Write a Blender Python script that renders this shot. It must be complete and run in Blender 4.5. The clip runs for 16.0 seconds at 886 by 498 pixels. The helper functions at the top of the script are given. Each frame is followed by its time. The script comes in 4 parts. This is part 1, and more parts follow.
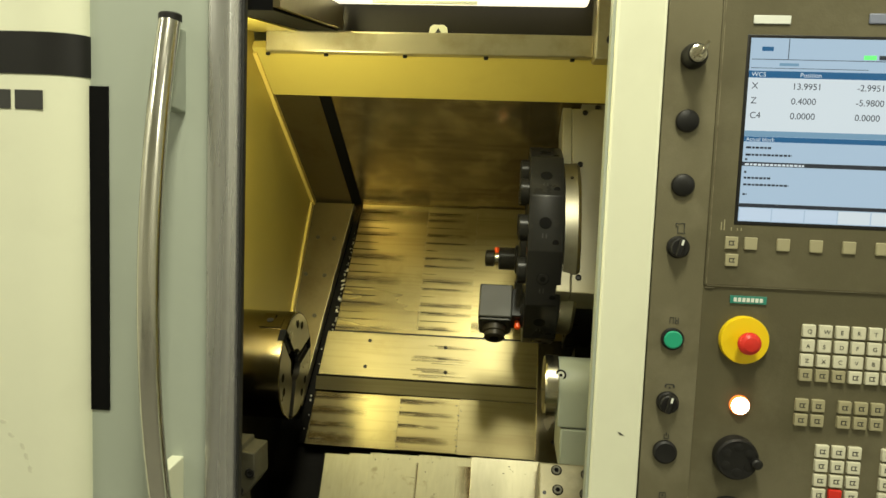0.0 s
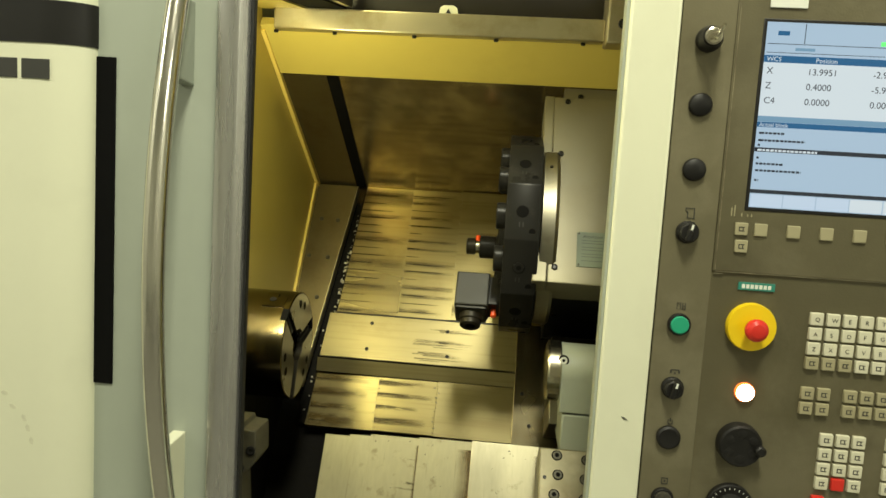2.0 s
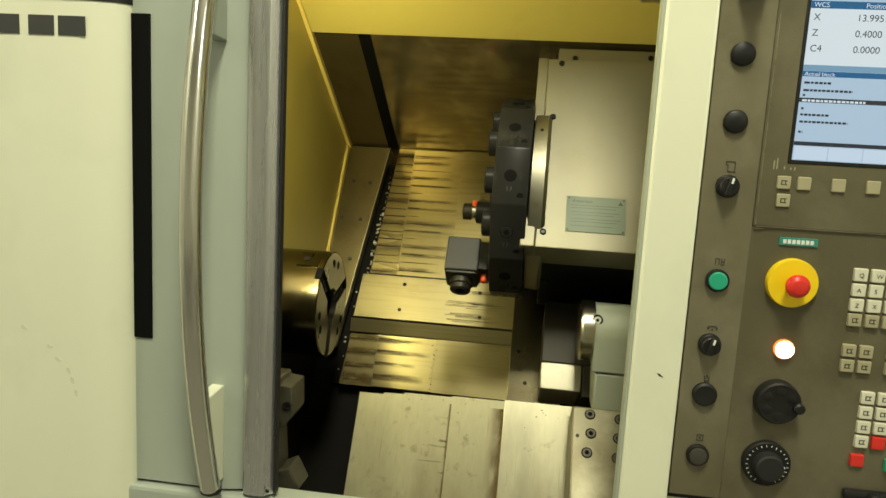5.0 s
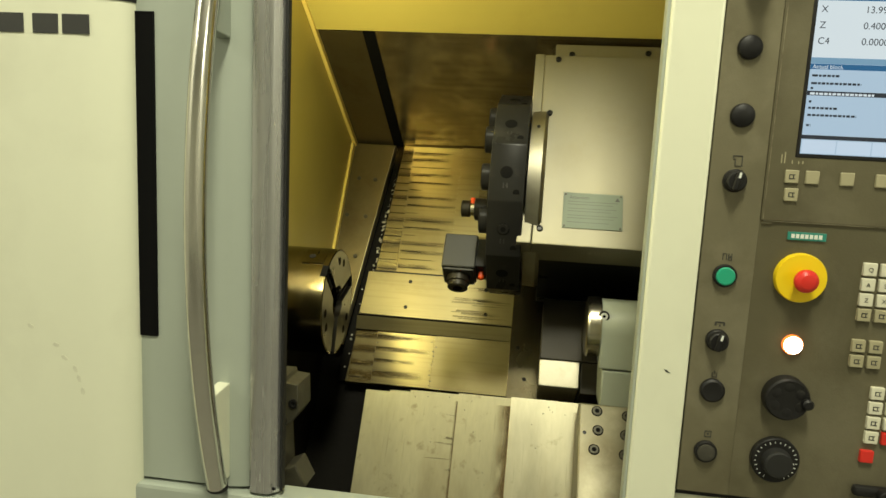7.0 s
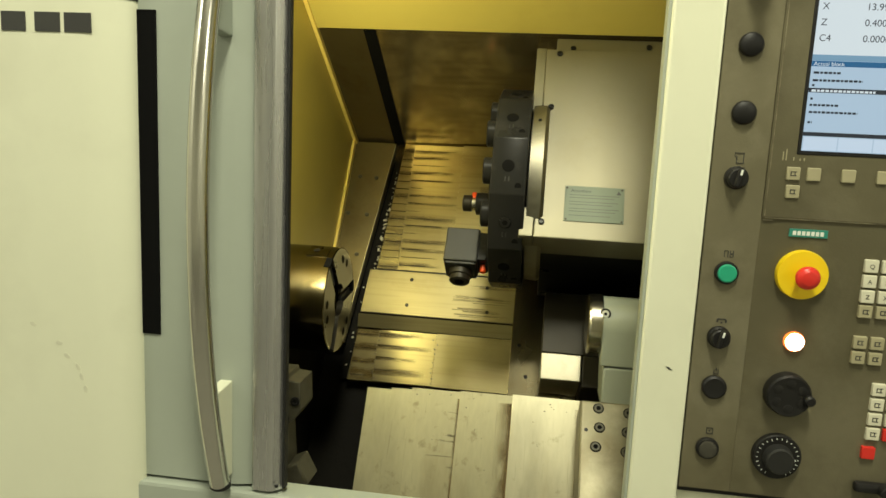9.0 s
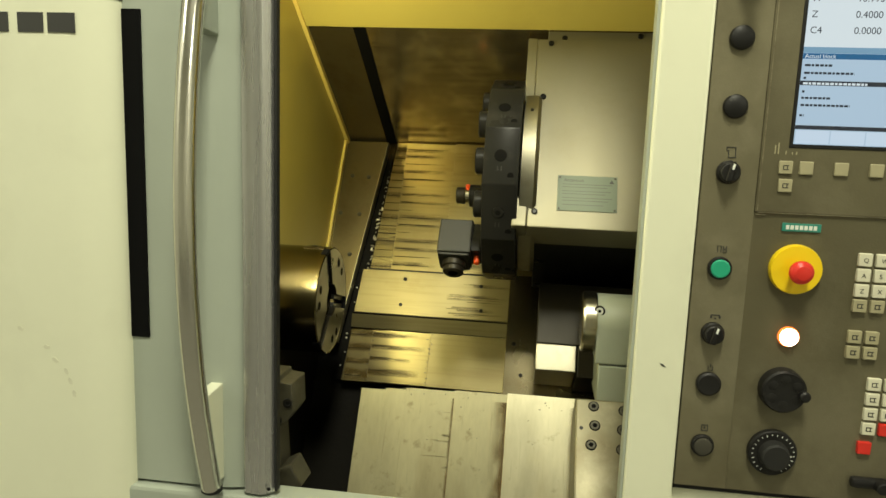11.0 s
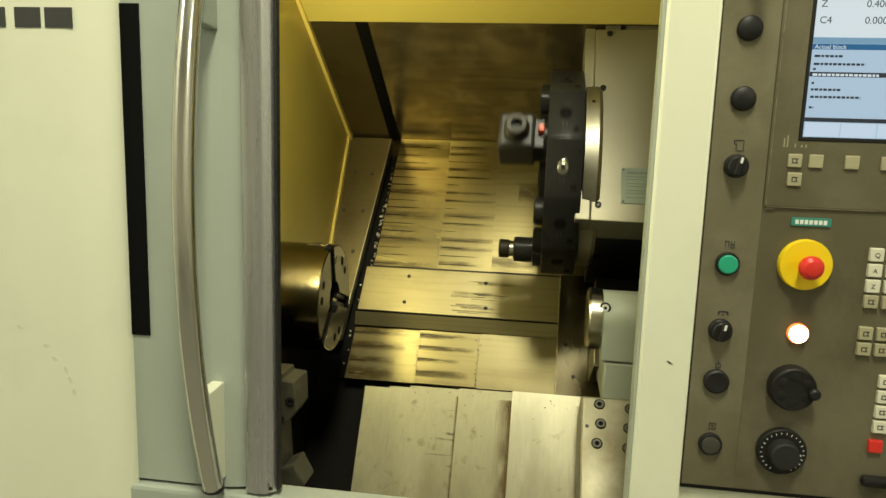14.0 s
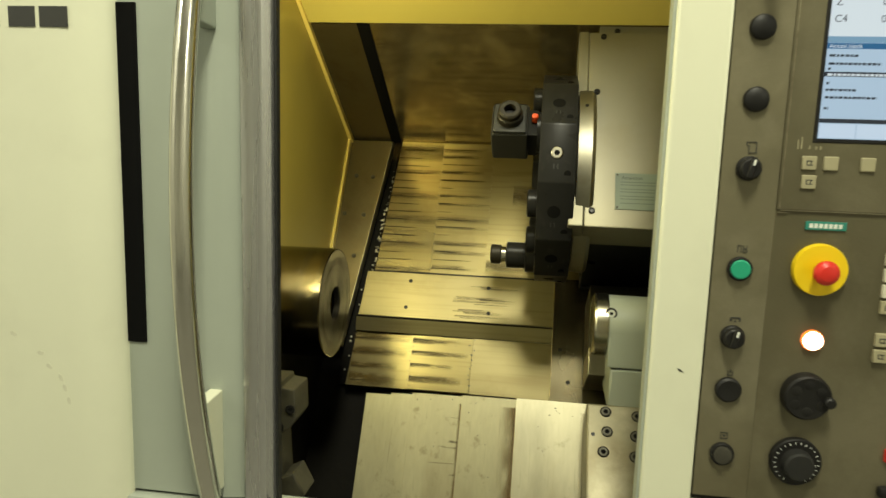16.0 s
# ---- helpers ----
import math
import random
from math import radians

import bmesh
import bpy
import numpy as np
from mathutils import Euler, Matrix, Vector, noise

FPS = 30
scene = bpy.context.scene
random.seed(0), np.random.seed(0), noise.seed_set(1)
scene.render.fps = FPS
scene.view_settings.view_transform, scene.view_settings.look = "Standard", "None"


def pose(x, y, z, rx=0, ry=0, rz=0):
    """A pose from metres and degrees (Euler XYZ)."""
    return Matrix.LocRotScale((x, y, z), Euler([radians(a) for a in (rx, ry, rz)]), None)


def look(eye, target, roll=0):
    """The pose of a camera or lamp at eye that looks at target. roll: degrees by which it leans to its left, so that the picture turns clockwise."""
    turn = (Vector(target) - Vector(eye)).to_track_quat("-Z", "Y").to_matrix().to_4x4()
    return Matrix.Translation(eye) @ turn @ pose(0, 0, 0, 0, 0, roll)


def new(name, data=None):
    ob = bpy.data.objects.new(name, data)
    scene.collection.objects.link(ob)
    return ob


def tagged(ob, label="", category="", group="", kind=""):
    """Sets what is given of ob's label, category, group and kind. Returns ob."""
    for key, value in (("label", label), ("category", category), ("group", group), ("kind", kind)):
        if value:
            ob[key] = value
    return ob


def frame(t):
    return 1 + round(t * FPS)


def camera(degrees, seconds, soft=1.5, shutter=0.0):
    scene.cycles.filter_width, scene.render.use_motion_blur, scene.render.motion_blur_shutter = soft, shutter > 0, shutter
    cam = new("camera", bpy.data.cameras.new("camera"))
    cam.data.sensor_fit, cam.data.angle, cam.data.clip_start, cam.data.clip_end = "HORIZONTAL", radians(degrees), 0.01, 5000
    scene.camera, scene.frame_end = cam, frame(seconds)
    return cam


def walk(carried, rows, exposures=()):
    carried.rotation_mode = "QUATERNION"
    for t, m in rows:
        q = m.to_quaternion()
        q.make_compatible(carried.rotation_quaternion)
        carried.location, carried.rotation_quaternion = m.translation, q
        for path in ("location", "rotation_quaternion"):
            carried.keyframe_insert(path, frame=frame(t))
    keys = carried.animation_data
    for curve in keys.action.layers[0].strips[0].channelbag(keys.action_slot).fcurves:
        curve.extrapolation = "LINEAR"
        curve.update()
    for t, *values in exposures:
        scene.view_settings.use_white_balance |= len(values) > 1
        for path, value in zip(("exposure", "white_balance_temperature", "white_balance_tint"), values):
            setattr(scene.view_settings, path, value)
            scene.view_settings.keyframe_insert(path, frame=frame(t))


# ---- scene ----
cam = camera(63.3, 16.0, shutter=0.9)

PATH = [
    (0, (-0.206, -0.898, 1.381), (-0.39, 1.085, 1.199), 2.2),
    (0.5, (-0.214, -0.895, 1.378), (-0.383, 1.089, 1.194), 3.1),
    (1, (-0.213, -0.889, 1.373), (-0.397, 1.094, 1.183), 3.3),
    (1.5, (-0.215, -0.891, 1.371), (-0.396, 1.09, 1.165), 3.5),
    (2, (-0.215, -0.894, 1.368), (-0.397, 1.087, 1.157), 3.5),
    (2.5, (-0.214, -0.895, 1.364), (-0.41, 1.082, 1.13), 3.7),
    (3, (-0.215, -0.897, 1.358), (-0.433, 1.074, 1.102), 3.7),
    (3.5, (-0.217, -0.897, 1.354), (-0.444, 1.071, 1.083), 3.7),
    (4, (-0.218, -0.894, 1.352), (-0.46, 1.071, 1.066), 3.5),
    (6.5, (-0.219, -0.891, 1.35), (-0.49, 1.067, 1.043), 2.9),
    (7, (-0.218, -0.889, 1.349), (-0.494, 1.068, 1.04), 2.8),
    (7.5, (-0.218, -0.89, 1.349), (-0.494, 1.067, 1.038), 2.8),
    (8, (-0.22, -0.891, 1.347), (-0.495, 1.066, 1.036), 2.7),
    (8.5, (-0.219, -0.89, 1.347), (-0.497, 1.065, 1.035), 2.6),
    (9, (-0.22, -0.891, 1.348), (-0.496, 1.065, 1.035), 2.7),
    (11.5, (-0.213, -0.877, 1.346), (-0.479, 1.08, 1.029), 2.0),
    (12, (-0.214, -0.874, 1.346), (-0.478, 1.082, 1.027), 2.2),
    (12.5, (-0.213, -0.875, 1.344), (-0.481, 1.081, 1.028), 2.3),
    (13, (-0.212, -0.872, 1.344), (-0.484, 1.084, 1.026), 2.1),
    (13.5, (-0.213, -0.87, 1.343), (-0.482, 1.086, 1.024), 2.1),
    (14, (-0.212, -0.868, 1.343), (-0.494, 1.086, 1.02), 1.8),
    (14.5, (-0.207, -0.869, 1.344), (-0.487, 1.085, 1.022), 1.8),
    (15, (-0.205, -0.871, 1.344), (-0.485, 1.083, 1.026), 1.9),
    (15.5, (-0.207, -0.875, 1.346), (-0.486, 1.08, 1.03), 2.0),
    (16, (-0.221, -0.847, 1.34), (-0.502, 1.109, 1.028), 1.8),
]
walk(cam, [(t, look(eye, target, roll)) for t, eye, target, roll in PATH])

# ---- light ----
world = bpy.data.worlds.new("workshop_air")
scene.world = world
world.use_nodes = True
world.node_tree.nodes["Background"].inputs[0].default_value = (0.9, 0.95, 0.75, 1)
world.node_tree.nodes["Background"].inputs[1].default_value = 0.015


def area_lamp(name, eye, target, sx, sy, watts, color):
    data = bpy.data.lights.new(name, "AREA")
    data.shape, data.size, data.size_y, data.energy, data.color = "RECTANGLE", sx, sy, watts, color
    ob = new(name, data)
    ob.matrix_basis = look(eye, target)
    return ob


# ceiling light before the machine, two added side lights, and the machine's own work lamp
area_lamp("unseen_ceiling_light", (-0.12, -1.10, 3.20), (-0.25, 0.0, 1.2), 0.36, 0.6, 60, (0.99, 0.97, 0.73))
# unseen lights, added to brighten the walls that the steel reflects
for x, y in ((-3.1, -2.2), (2.9, -3.2)):
    area_lamp("unseen_ceiling_light", (x, y, 3.34), (x, y + 0.1, 0.0), 0.25, 1.4, 54, (0.99, 0.97, 0.76))
area_lamp("work_lamp_light", (-0.646, 0.088, 1.59), (0.10, 0.80, 1.55), 0.035, 0.74, 5.6, (0.98, 0.90, 0.45))


# ---- materials ----
def mat(name, color, rough=0.5, metal=0.0, var=0.12, scale=6.0, bump=0.0, bump_scale=200.0, stretch=(1, 1, 1),
        rough_var=0.1, stain=None, stain_amount=0.0, stain_scale=3.0, spec=0.5, streak=None, streak_amount=0.0, blot=None, scratch=0.0):
    """A surface with grain and blotches at two scales, and stains of a second colour."""
    m = bpy.data.materials.new(name)
    m.use_nodes = True
    nt = m.node_tree
    b = nt.nodes["Principled BSDF"]
    b.inputs["Metallic"].default_value = metal
    b.inputs["Specular IOR Level"].default_value = spec
    tc = nt.nodes.new("ShaderNodeTexCoord")
    mp = nt.nodes.new("ShaderNodeMapping")
    mp.inputs["Scale"].default_value = stretch
    nt.links.new(tc.outputs["Object"], mp.inputs[0])

    def noise_node(s, detail=4.0):
        n = nt.nodes.new("ShaderNodeTexNoise")
        n.inputs["Scale"].default_value, n.inputs["Detail"].default_value = s, detail
        nt.links.new(mp.outputs[0], n.inputs["Vector"])
        return n

    def mix(fac, a, c):
        n = nt.nodes.new("ShaderNodeMix")
        n.data_type = "RGBA"
        for sock, v in ((n.inputs[0], fac), (n.inputs[6], a), (n.inputs[7], c)):
            if isinstance(v, (tuple, float, int)):
                sock.default_value = (*v, 1) if isinstance(v, tuple) else v
            else:
                nt.links.new(v, sock)
        return n.outputs[2]

    n1, n2 = noise_node(scale), noise_node(scale * 9)
    dark = tuple(c * (1 - var) for c in color)
    light = tuple(min(1, c * (1 + var)) for c in color)
    col = mix(n1.outputs[0], dark, light)
    col = mix(0.35, col, mix(n2.outputs[0], dark, light))
    if stain:
        n3 = noise_node(stain_scale, 6.0)
        ramp = nt.nodes.new("ShaderNodeValToRGB")
        ramp.color_ramp.elements[0].position, ramp.color_ramp.elements[1].position = 0.52, 0.72
        ramp.color_ramp.elements[1].color = (stain_amount, stain_amount, stain_amount, 1)
        nt.links.new(n3.outputs[0], ramp.inputs[0])
        col = mix(ramp.outputs[0], col, stain)
    if streak:
        ms = nt.nodes.new("ShaderNodeMapping")
        ms.inputs["Scale"].default_value = (5, 130, 130)
        nt.links.new(tc.outputs["Object"], ms.inputs[0])
        ns = nt.nodes.new("ShaderNodeTexNoise")
        ns.inputs["Scale"].default_value, ns.inputs["Detail"].default_value = 1.0, 5.0
        nt.links.new(ms.outputs[0], ns.inputs["Vector"])
        rs = nt.nodes.new("ShaderNodeValToRGB")
        rs.color_ramp.elements[0].position, rs.color_ramp.elements[1].position = 0.50, 0.68
        rs.color_ramp.elements[1].color = (streak_amount, streak_amount, streak_amount, 1)
        nt.links.new(ns.outputs[0], rs.inputs[0])
        col = mix(rs.outputs[0], col, streak)
    if blot:
        bc, amount, bs, lo, hi = blot
        mb = nt.nodes.new("ShaderNodeMapping")
        mb.inputs["Location"].default_value = (0.37, 0.11, 0.73)
        nt.links.new(tc.outputs["Object"], mb.inputs[0])
        nb = nt.nodes.new("ShaderNodeTexNoise")
        nb.inputs["Scale"].default_value, nb.inputs["Detail"].default_value, nb.inputs["Distortion"].default_value = bs, 8.0, 0.15
        nb.inputs["Roughness"].default_value = 0.65
        nt.links.new(mb.outputs[0], nb.inputs["Vector"])
        rb = nt.nodes.new("ShaderNodeValToRGB")
        rb.color_ramp.elements[0].position, rb.color_ramp.elements[1].position = lo, hi
        rb.color_ramp.elements[1].color = (amount, amount, amount, 1)
        nt.links.new(nb.outputs[0], rb.inputs[0])
        col = mix(rb.outputs[0], col, bc)
    if scratch:
        mc = nt.nodes.new("ShaderNodeMapping")
        mc.inputs["Scale"].default_value = (260, 9, 60)
        mc.inputs["Rotation"].default_value = (0, 0, 0.35)
        nt.links.new(tc.outputs["Object"], mc.inputs[0])
        nc = nt.nodes.new("ShaderNodeTexNoise")
        nc.inputs["Scale"].default_value, nc.inputs["Detail"].default_value = 1.0, 2.0
        nt.links.new(mc.outputs[0], nc.inputs["Vector"])
        rc = nt.nodes.new("ShaderNodeValToRGB")
        rc.color_ramp.elements[0].position, rc.color_ramp.elements[1].position = 0.66, 0.76
        rc.color_ramp.elements[1].color = (scratch, scratch, scratch, 1)
        nt.links.new(nc.outputs[0], rc.inputs[0])
        col = mix(rc.outputs[0], col, tuple(c * 0.45 for c in color))
    nt.links.new(col, b.inputs["Base Color"])
    r = nt.nodes.new("ShaderNodeMapRange")
    r.inputs["To Min"].default_value, r.inputs["To Max"].default_value = max(0.02, rough - rough_var), min(1, rough + rough_var)
    nt.links.new(n1.outputs[0], r.inputs[0])
    nt.links.new(r.outputs[0], b.inputs["Roughness"])
    if bump:
        bn = nt.nodes.new("ShaderNodeBump")
        bn.inputs["Strength"].default_value, bn.inputs["Distance"].default_value = bump, 0.001
        n4 = noise_node(bump_scale)
        nt.links.new(n4.outputs[0], bn.inputs["Height"])
        nt.links.new(bn.outputs[0], b.inputs["Normal"])
    return m


def glow(name, color, strength, base=1.0):
    m = bpy.data.materials.new(name)
    m.use_nodes = True
    b = m.node_tree.nodes["Principled BSDF"]
    b.inputs["Base Color"].default_value = (*[c * base for c in color], 1)
    b.inputs["Emission Color"].default_value = (*color, 1)
    b.inputs["Emission Strength"].default_value = strength
    b.inputs["Roughness"].default_value = 0.25
    return m


def film_mat(name, color, amount, band=False, rough=0.5, metal=0.0, gaps=(0.30, 0.55)):
    """A thin film of oil or other colour that thins out towards its edges."""
    m = bpy.data.materials.new(name)
    m.use_nodes = True
    nt = m.node_tree
    b = nt.nodes["Principled BSDF"]
    b.inputs["Base Color"].default_value = (*color, 1)
    b.inputs["Roughness"].default_value, b.inputs["Metallic"].default_value = rough, metal
    b.inputs["Specular IOR Level"].default_value = 0.25
    tc, sep = nt.nodes.new("ShaderNodeTexCoord"), nt.nodes.new("ShaderNodeSeparateXYZ")
    nt.links.new(tc.outputs["Generated"], sep.inputs[0])

    def calc(op, a, c):
        n = nt.nodes.new("ShaderNodeMath")
        n.operation, n.use_clamp = op, True
        for sock, v in ((n.inputs[0], a), (n.inputs[1], c)):
            if isinstance(v, (float, int)):
                sock.default_value = v
            else:
                nt.links.new(v, sock)
        return n.outputs[0]
    if band:
        k = calc("POWER", sep.outputs[0], 1.8)
    else:
        y = sep.outputs[1]
        across = calc("MULTIPLY", calc("MULTIPLY", y, calc("SUBTRACT", 1.0, y)), 3.6)
        k = calc("MULTIPLY", across, calc("SUBTRACT", 1.05, calc("POWER", sep.outputs[0], 3.0)))
    mp, n = nt.nodes.new("ShaderNodeMapping"), nt.nodes.new("ShaderNodeTexNoise")
    mp.inputs["Scale"].default_value = (60, 25, 60) if band else (30, 260, 60)
    oi, add = nt.nodes.new("ShaderNodeObjectInfo"), nt.nodes.new("ShaderNodeVectorMath")
    nt.links.new(tc.outputs["Object"], add.inputs[0])
    nt.links.new(oi.outputs["Random"], add.inputs[1])
    nt.links.new(add.outputs[0], mp.inputs[0])
    nt.links.new(mp.outputs[0], n.inputs["Vector"])
    n.inputs["Scale"].default_value, n.inputs["Detail"].default_value = 1.0, 5.0
    r = nt.nodes.new("ShaderNodeMapRange")
    r.inputs["From Min"].default_value, r.inputs["From Max"].default_value = gaps
    nt.links.new(n.outputs[0], r.inputs[0])
    k = calc("MULTIPLY", calc("MULTIPLY", k, r.outputs[0]), amount)
    clear, mx = nt.nodes.new("ShaderNodeBsdfTransparent"), nt.nodes.new("ShaderNodeMixShader")
    nt.links.new(k, mx.inputs[0])
    nt.links.new(clear.outputs[0], mx.inputs[1])
    nt.links.new(b.outputs[0], mx.inputs[2])
    nt.links.new(mx.outputs[0], nt.nodes["Material Output"].inputs["Surface"])
    return m


CREAM = mat("cream_paint", (0.72, 0.73, 0.56), 0.42, var=0.03, bump=0.08, bump_scale=500, stain=(0.42, 0.4, 0.3), stain_amount=0.16, stain_scale=7)
DOORPAINT = mat("grey_green_paint", (0.35, 0.385, 0.325), 0.45, var=0.04, bump=0.06, bump_scale=600, stain=(0.28, 0.3, 0.25), stain_amount=0.3, stain_scale=5)
PANEL = mat("panel_grey", (0.122, 0.109, 0.063), 0.40, 0.35, var=0.22, scale=5, rough_var=0.14, bump=0.2, bump_scale=420, stain=(0.080, 0.070, 0.038), stain_amount=0.75, stain_scale=6, blot=((0.23, 0.208, 0.135), 0.6, 5.0, 0.47, 0.70))
PANEL_EDGE = mat("panel_module_grey", (0.128, 0.114, 0.066), 0.44, 0.3, var=0.2, scale=6, rough_var=0.12, bump=0.2, bump_scale=420, stain=(0.078, 0.068, 0.038), stain_amount=0.7, stain_scale=7, blot=((0.20, 0.18, 0.115), 0.55, 6.0, 0.48, 0.70))
PANEL_SIDE = mat("pale_panel_strip", (0.190, 0.171, 0.106), 0.38, 0.4, var=0.2, scale=6, rough_var=0.14, bump=0.2, bump_scale=420, stain=(0.115, 0.100, 0.056), stain_amount=0.75, stain_scale=9, blot=((0.31, 0.285, 0.195), 0.55, 6.0, 0.48, 0.70))
JOINT = mat("pale_joint_edge", (0.25, 0.22, 0.14), 0.4, 0.4, var=0.3, scale=40, blot=((0.10, 0.085, 0.05), 0.8, 30.0, 0.46, 0.6))
YELLOW = mat("yellow_enamel", (0.58, 0.48, 0.12), 0.38, var=0.06, scale=4, stain=(0.34, 0.24, 0.05), stain_amount=0.5, stain_scale=4)
STRIP = mat("stained_steel_flange", (0.15, 0.122, 0.060), 0.40, 0.8, var=0.16, scale=10, stain=(0.105, 0.078, 0.034), stain_amount=0.6, stain_scale=5, blot=((0.095, 0.068, 0.028), 0.5, 12.0, 0.5, 0.68))
BACK = mat("brown_stained_steel", (0.40, 0.325, 0.175), 0.20, 0.9, var=0.2, scale=5, stretch=(0.25, 1, 1), rough_var=0.08, stain=(0.23, 0.145, 0.07), stain_amount=0.7, stain_scale=5, streak=(0.22, 0.16, 0.075), streak_amount=0.6, blot=((0.62, 0.52, 0.30), 0.8, 14.0, 0.48, 0.64))
COVER = mat("oily_cover_steel", (0.24, 0.202, 0.088), 0.30, 0.72, var=0.14, scale=8, stretch=(0.18, 1, 1), bump=0.05, bump_scale=150, rough_var=0.07,
            stain=(0.17, 0.122, 0.046), stain_amount=0.5, stain_scale=9, streak=(0.15, 0.11, 0.042), streak_amount=0.45, blot=((0.14, 0.098, 0.036), 0.55, 7.0, 0.50, 0.68))
PLAINCOVER = mat("plain_cover_steel", (0.215, 0.184, 0.088), 0.35, 0.72, var=0.10, scale=8, stretch=(0.25, 1, 1), bump=0.05, bump_scale=150, rough_var=0.06,
                 stain=(0.15, 0.112, 0.046), stain_amount=0.5, stain_scale=9, streak=(0.135, 0.105, 0.045), streak_amount=0.35, blot=((0.13, 0.095, 0.038), 0.4, 6.0, 0.52, 0.68))
# flat black that paints the shade of holes and gaps; also black trim
HOLE = mat("deep_black", (0.003, 0.003, 0.003), 0.8, var=0.1, spec=0.1)
ARM = mat("dull_cast_metal", (0.068, 0.063, 0.042), 0.5, 0.2, var=0.2, scale=20, blot=((0.03, 0.027, 0.018), 0.6, 30.0, 0.5, 0.65))
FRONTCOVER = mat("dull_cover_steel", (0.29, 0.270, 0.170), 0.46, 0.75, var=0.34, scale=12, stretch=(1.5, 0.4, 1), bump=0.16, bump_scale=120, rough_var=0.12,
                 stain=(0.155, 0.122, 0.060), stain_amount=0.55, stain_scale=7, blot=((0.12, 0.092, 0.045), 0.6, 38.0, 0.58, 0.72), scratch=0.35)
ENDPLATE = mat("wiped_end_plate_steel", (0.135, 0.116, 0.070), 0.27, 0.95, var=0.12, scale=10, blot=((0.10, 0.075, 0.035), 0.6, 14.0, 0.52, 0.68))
# paler copy of the dull cover steel: brighter light put into the colour
LITCOVER = mat("lit_cover_steel", (0.48, 0.45, 0.315), 0.36, 0.75, var=0.26, scale=12, stretch=(1.5, 0.4, 1), bump=0.16, bump_scale=120, rough_var=0.12,
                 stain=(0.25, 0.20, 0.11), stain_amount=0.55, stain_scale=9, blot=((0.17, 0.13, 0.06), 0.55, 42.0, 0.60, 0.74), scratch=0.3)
BLOCK = mat("oily_block_steel", (0.175, 0.160, 0.102), 0.46, 0.6, var=0.25, scale=14, bump=0.12, bump_scale=140, stain=(0.11, 0.085, 0.042), stain_amount=0.7, stain_scale=9, blot=((0.26, 0.24, 0.165), 0.6, 16.0, 0.50, 0.68))
HOUSING = mat("ground_steel", (0.215, 0.20, 0.140), 0.50, 0.55, var=0.07, scale=5, bump=0.06, bump_scale=260, stretch=(1, 0.3, 1), stain=(0.22, 0.195, 0.125), stain_amount=0.5, stain_scale=12, blot=((0.18, 0.155, 0.09), 0.45, 8.0, 0.52, 0.72))
SATIN = mat("satin_handle_steel", (0.74, 0.72, 0.65), 0.19, 1.0, var=0.05, scale=20, rough_var=0.05)
POLISHED = mat("polished_steel", (0.62, 0.58, 0.47), 0.22, 1.0, var=0.06, scale=12, rough_var=0.06)
BRUSHED = mat("brushed_aluminium", (0.58, 0.575, 0.56), 0.27, 0.85, var=0.10, scale=14, stretch=(6, 6, 0.3), rough_var=0.08, stain=(0.40, 0.40, 0.39), stain_amount=0.5, stain_scale=4)
CHUCKSTEEL = mat("chuck_steel", (0.064, 0.059, 0.044), 0.30, 0.9, var=0.15, scale=20, rough_var=0.08, stain=(0.07, 0.055, 0.03), stain_amount=0.6, stain_scale=14, spec=0.3)
DRUMSTEEL = mat("drum_steel", (0.19, 0.163, 0.105), 0.20, 1.0, var=0.12, scale=20, rough_var=0.06, stretch=(6, 0.5, 0.5), blot=((0.22, 0.17, 0.09), 0.5, 18.0, 0.5, 0.66))
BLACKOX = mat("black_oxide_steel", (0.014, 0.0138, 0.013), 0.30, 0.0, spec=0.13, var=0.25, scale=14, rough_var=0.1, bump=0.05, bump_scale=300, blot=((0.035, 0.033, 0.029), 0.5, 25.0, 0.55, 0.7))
HEADTOP = mat("dark_satin_steel", (0.030, 0.030, 0.027), 0.42, 0.2, spec=0.25, var=0.15, scale=25)
RINGSTEEL = mat("turned_ring_steel", (0.32, 0.30, 0.23), 0.42, 1.0, var=0.1, scale=18, blot=((0.22, 0.19, 0.13), 0.5, 20.0, 0.5, 0.7))
BLACK = mat("black_plastic", (0.009, 0.0085, 0.008), 0.5, var=0.2, scale=30, spec=0.35)
RUBBER = mat("black_rubber", (0.009, 0.009, 0.008), 0.7, var=0.15, scale=40)
# near black: the deep shade of the pit is put into this colour
DARKPIT = mat("oily_shaded_cast_iron", (0.006, 0.0055, 0.0042), 0.6, 0.0, var=0.5, scale=20, bump=0.5, bump_scale=90, spec=0.08)
TAIL = mat("tailstock_grey_green", (0.33, 0.36, 0.29), 0.4, var=0.05, scale=10)
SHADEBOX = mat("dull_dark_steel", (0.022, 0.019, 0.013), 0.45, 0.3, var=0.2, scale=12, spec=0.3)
ESTOPY = mat("yellow_plastic", (0.85, 0.60, 0.01), 0.35, var=0.04)
RED = mat("red_plastic", (0.62, 0.03, 0.02), 0.35, var=0.05)
GREEN = mat("green_plastic", (0.02, 0.33, 0.19), 0.3, var=0.05)
ORANGE = mat("orange_plastic", (0.85, 0.09, 0.01), 0.4, var=0.05)
KEYW = mat("ivory_key", (0.62, 0.60, 0.46), 0.5, var=0.05, scale=60)
KEYB = mat("beige_key", (0.34, 0.31, 0.19), 0.5, var=0.06, scale=60)
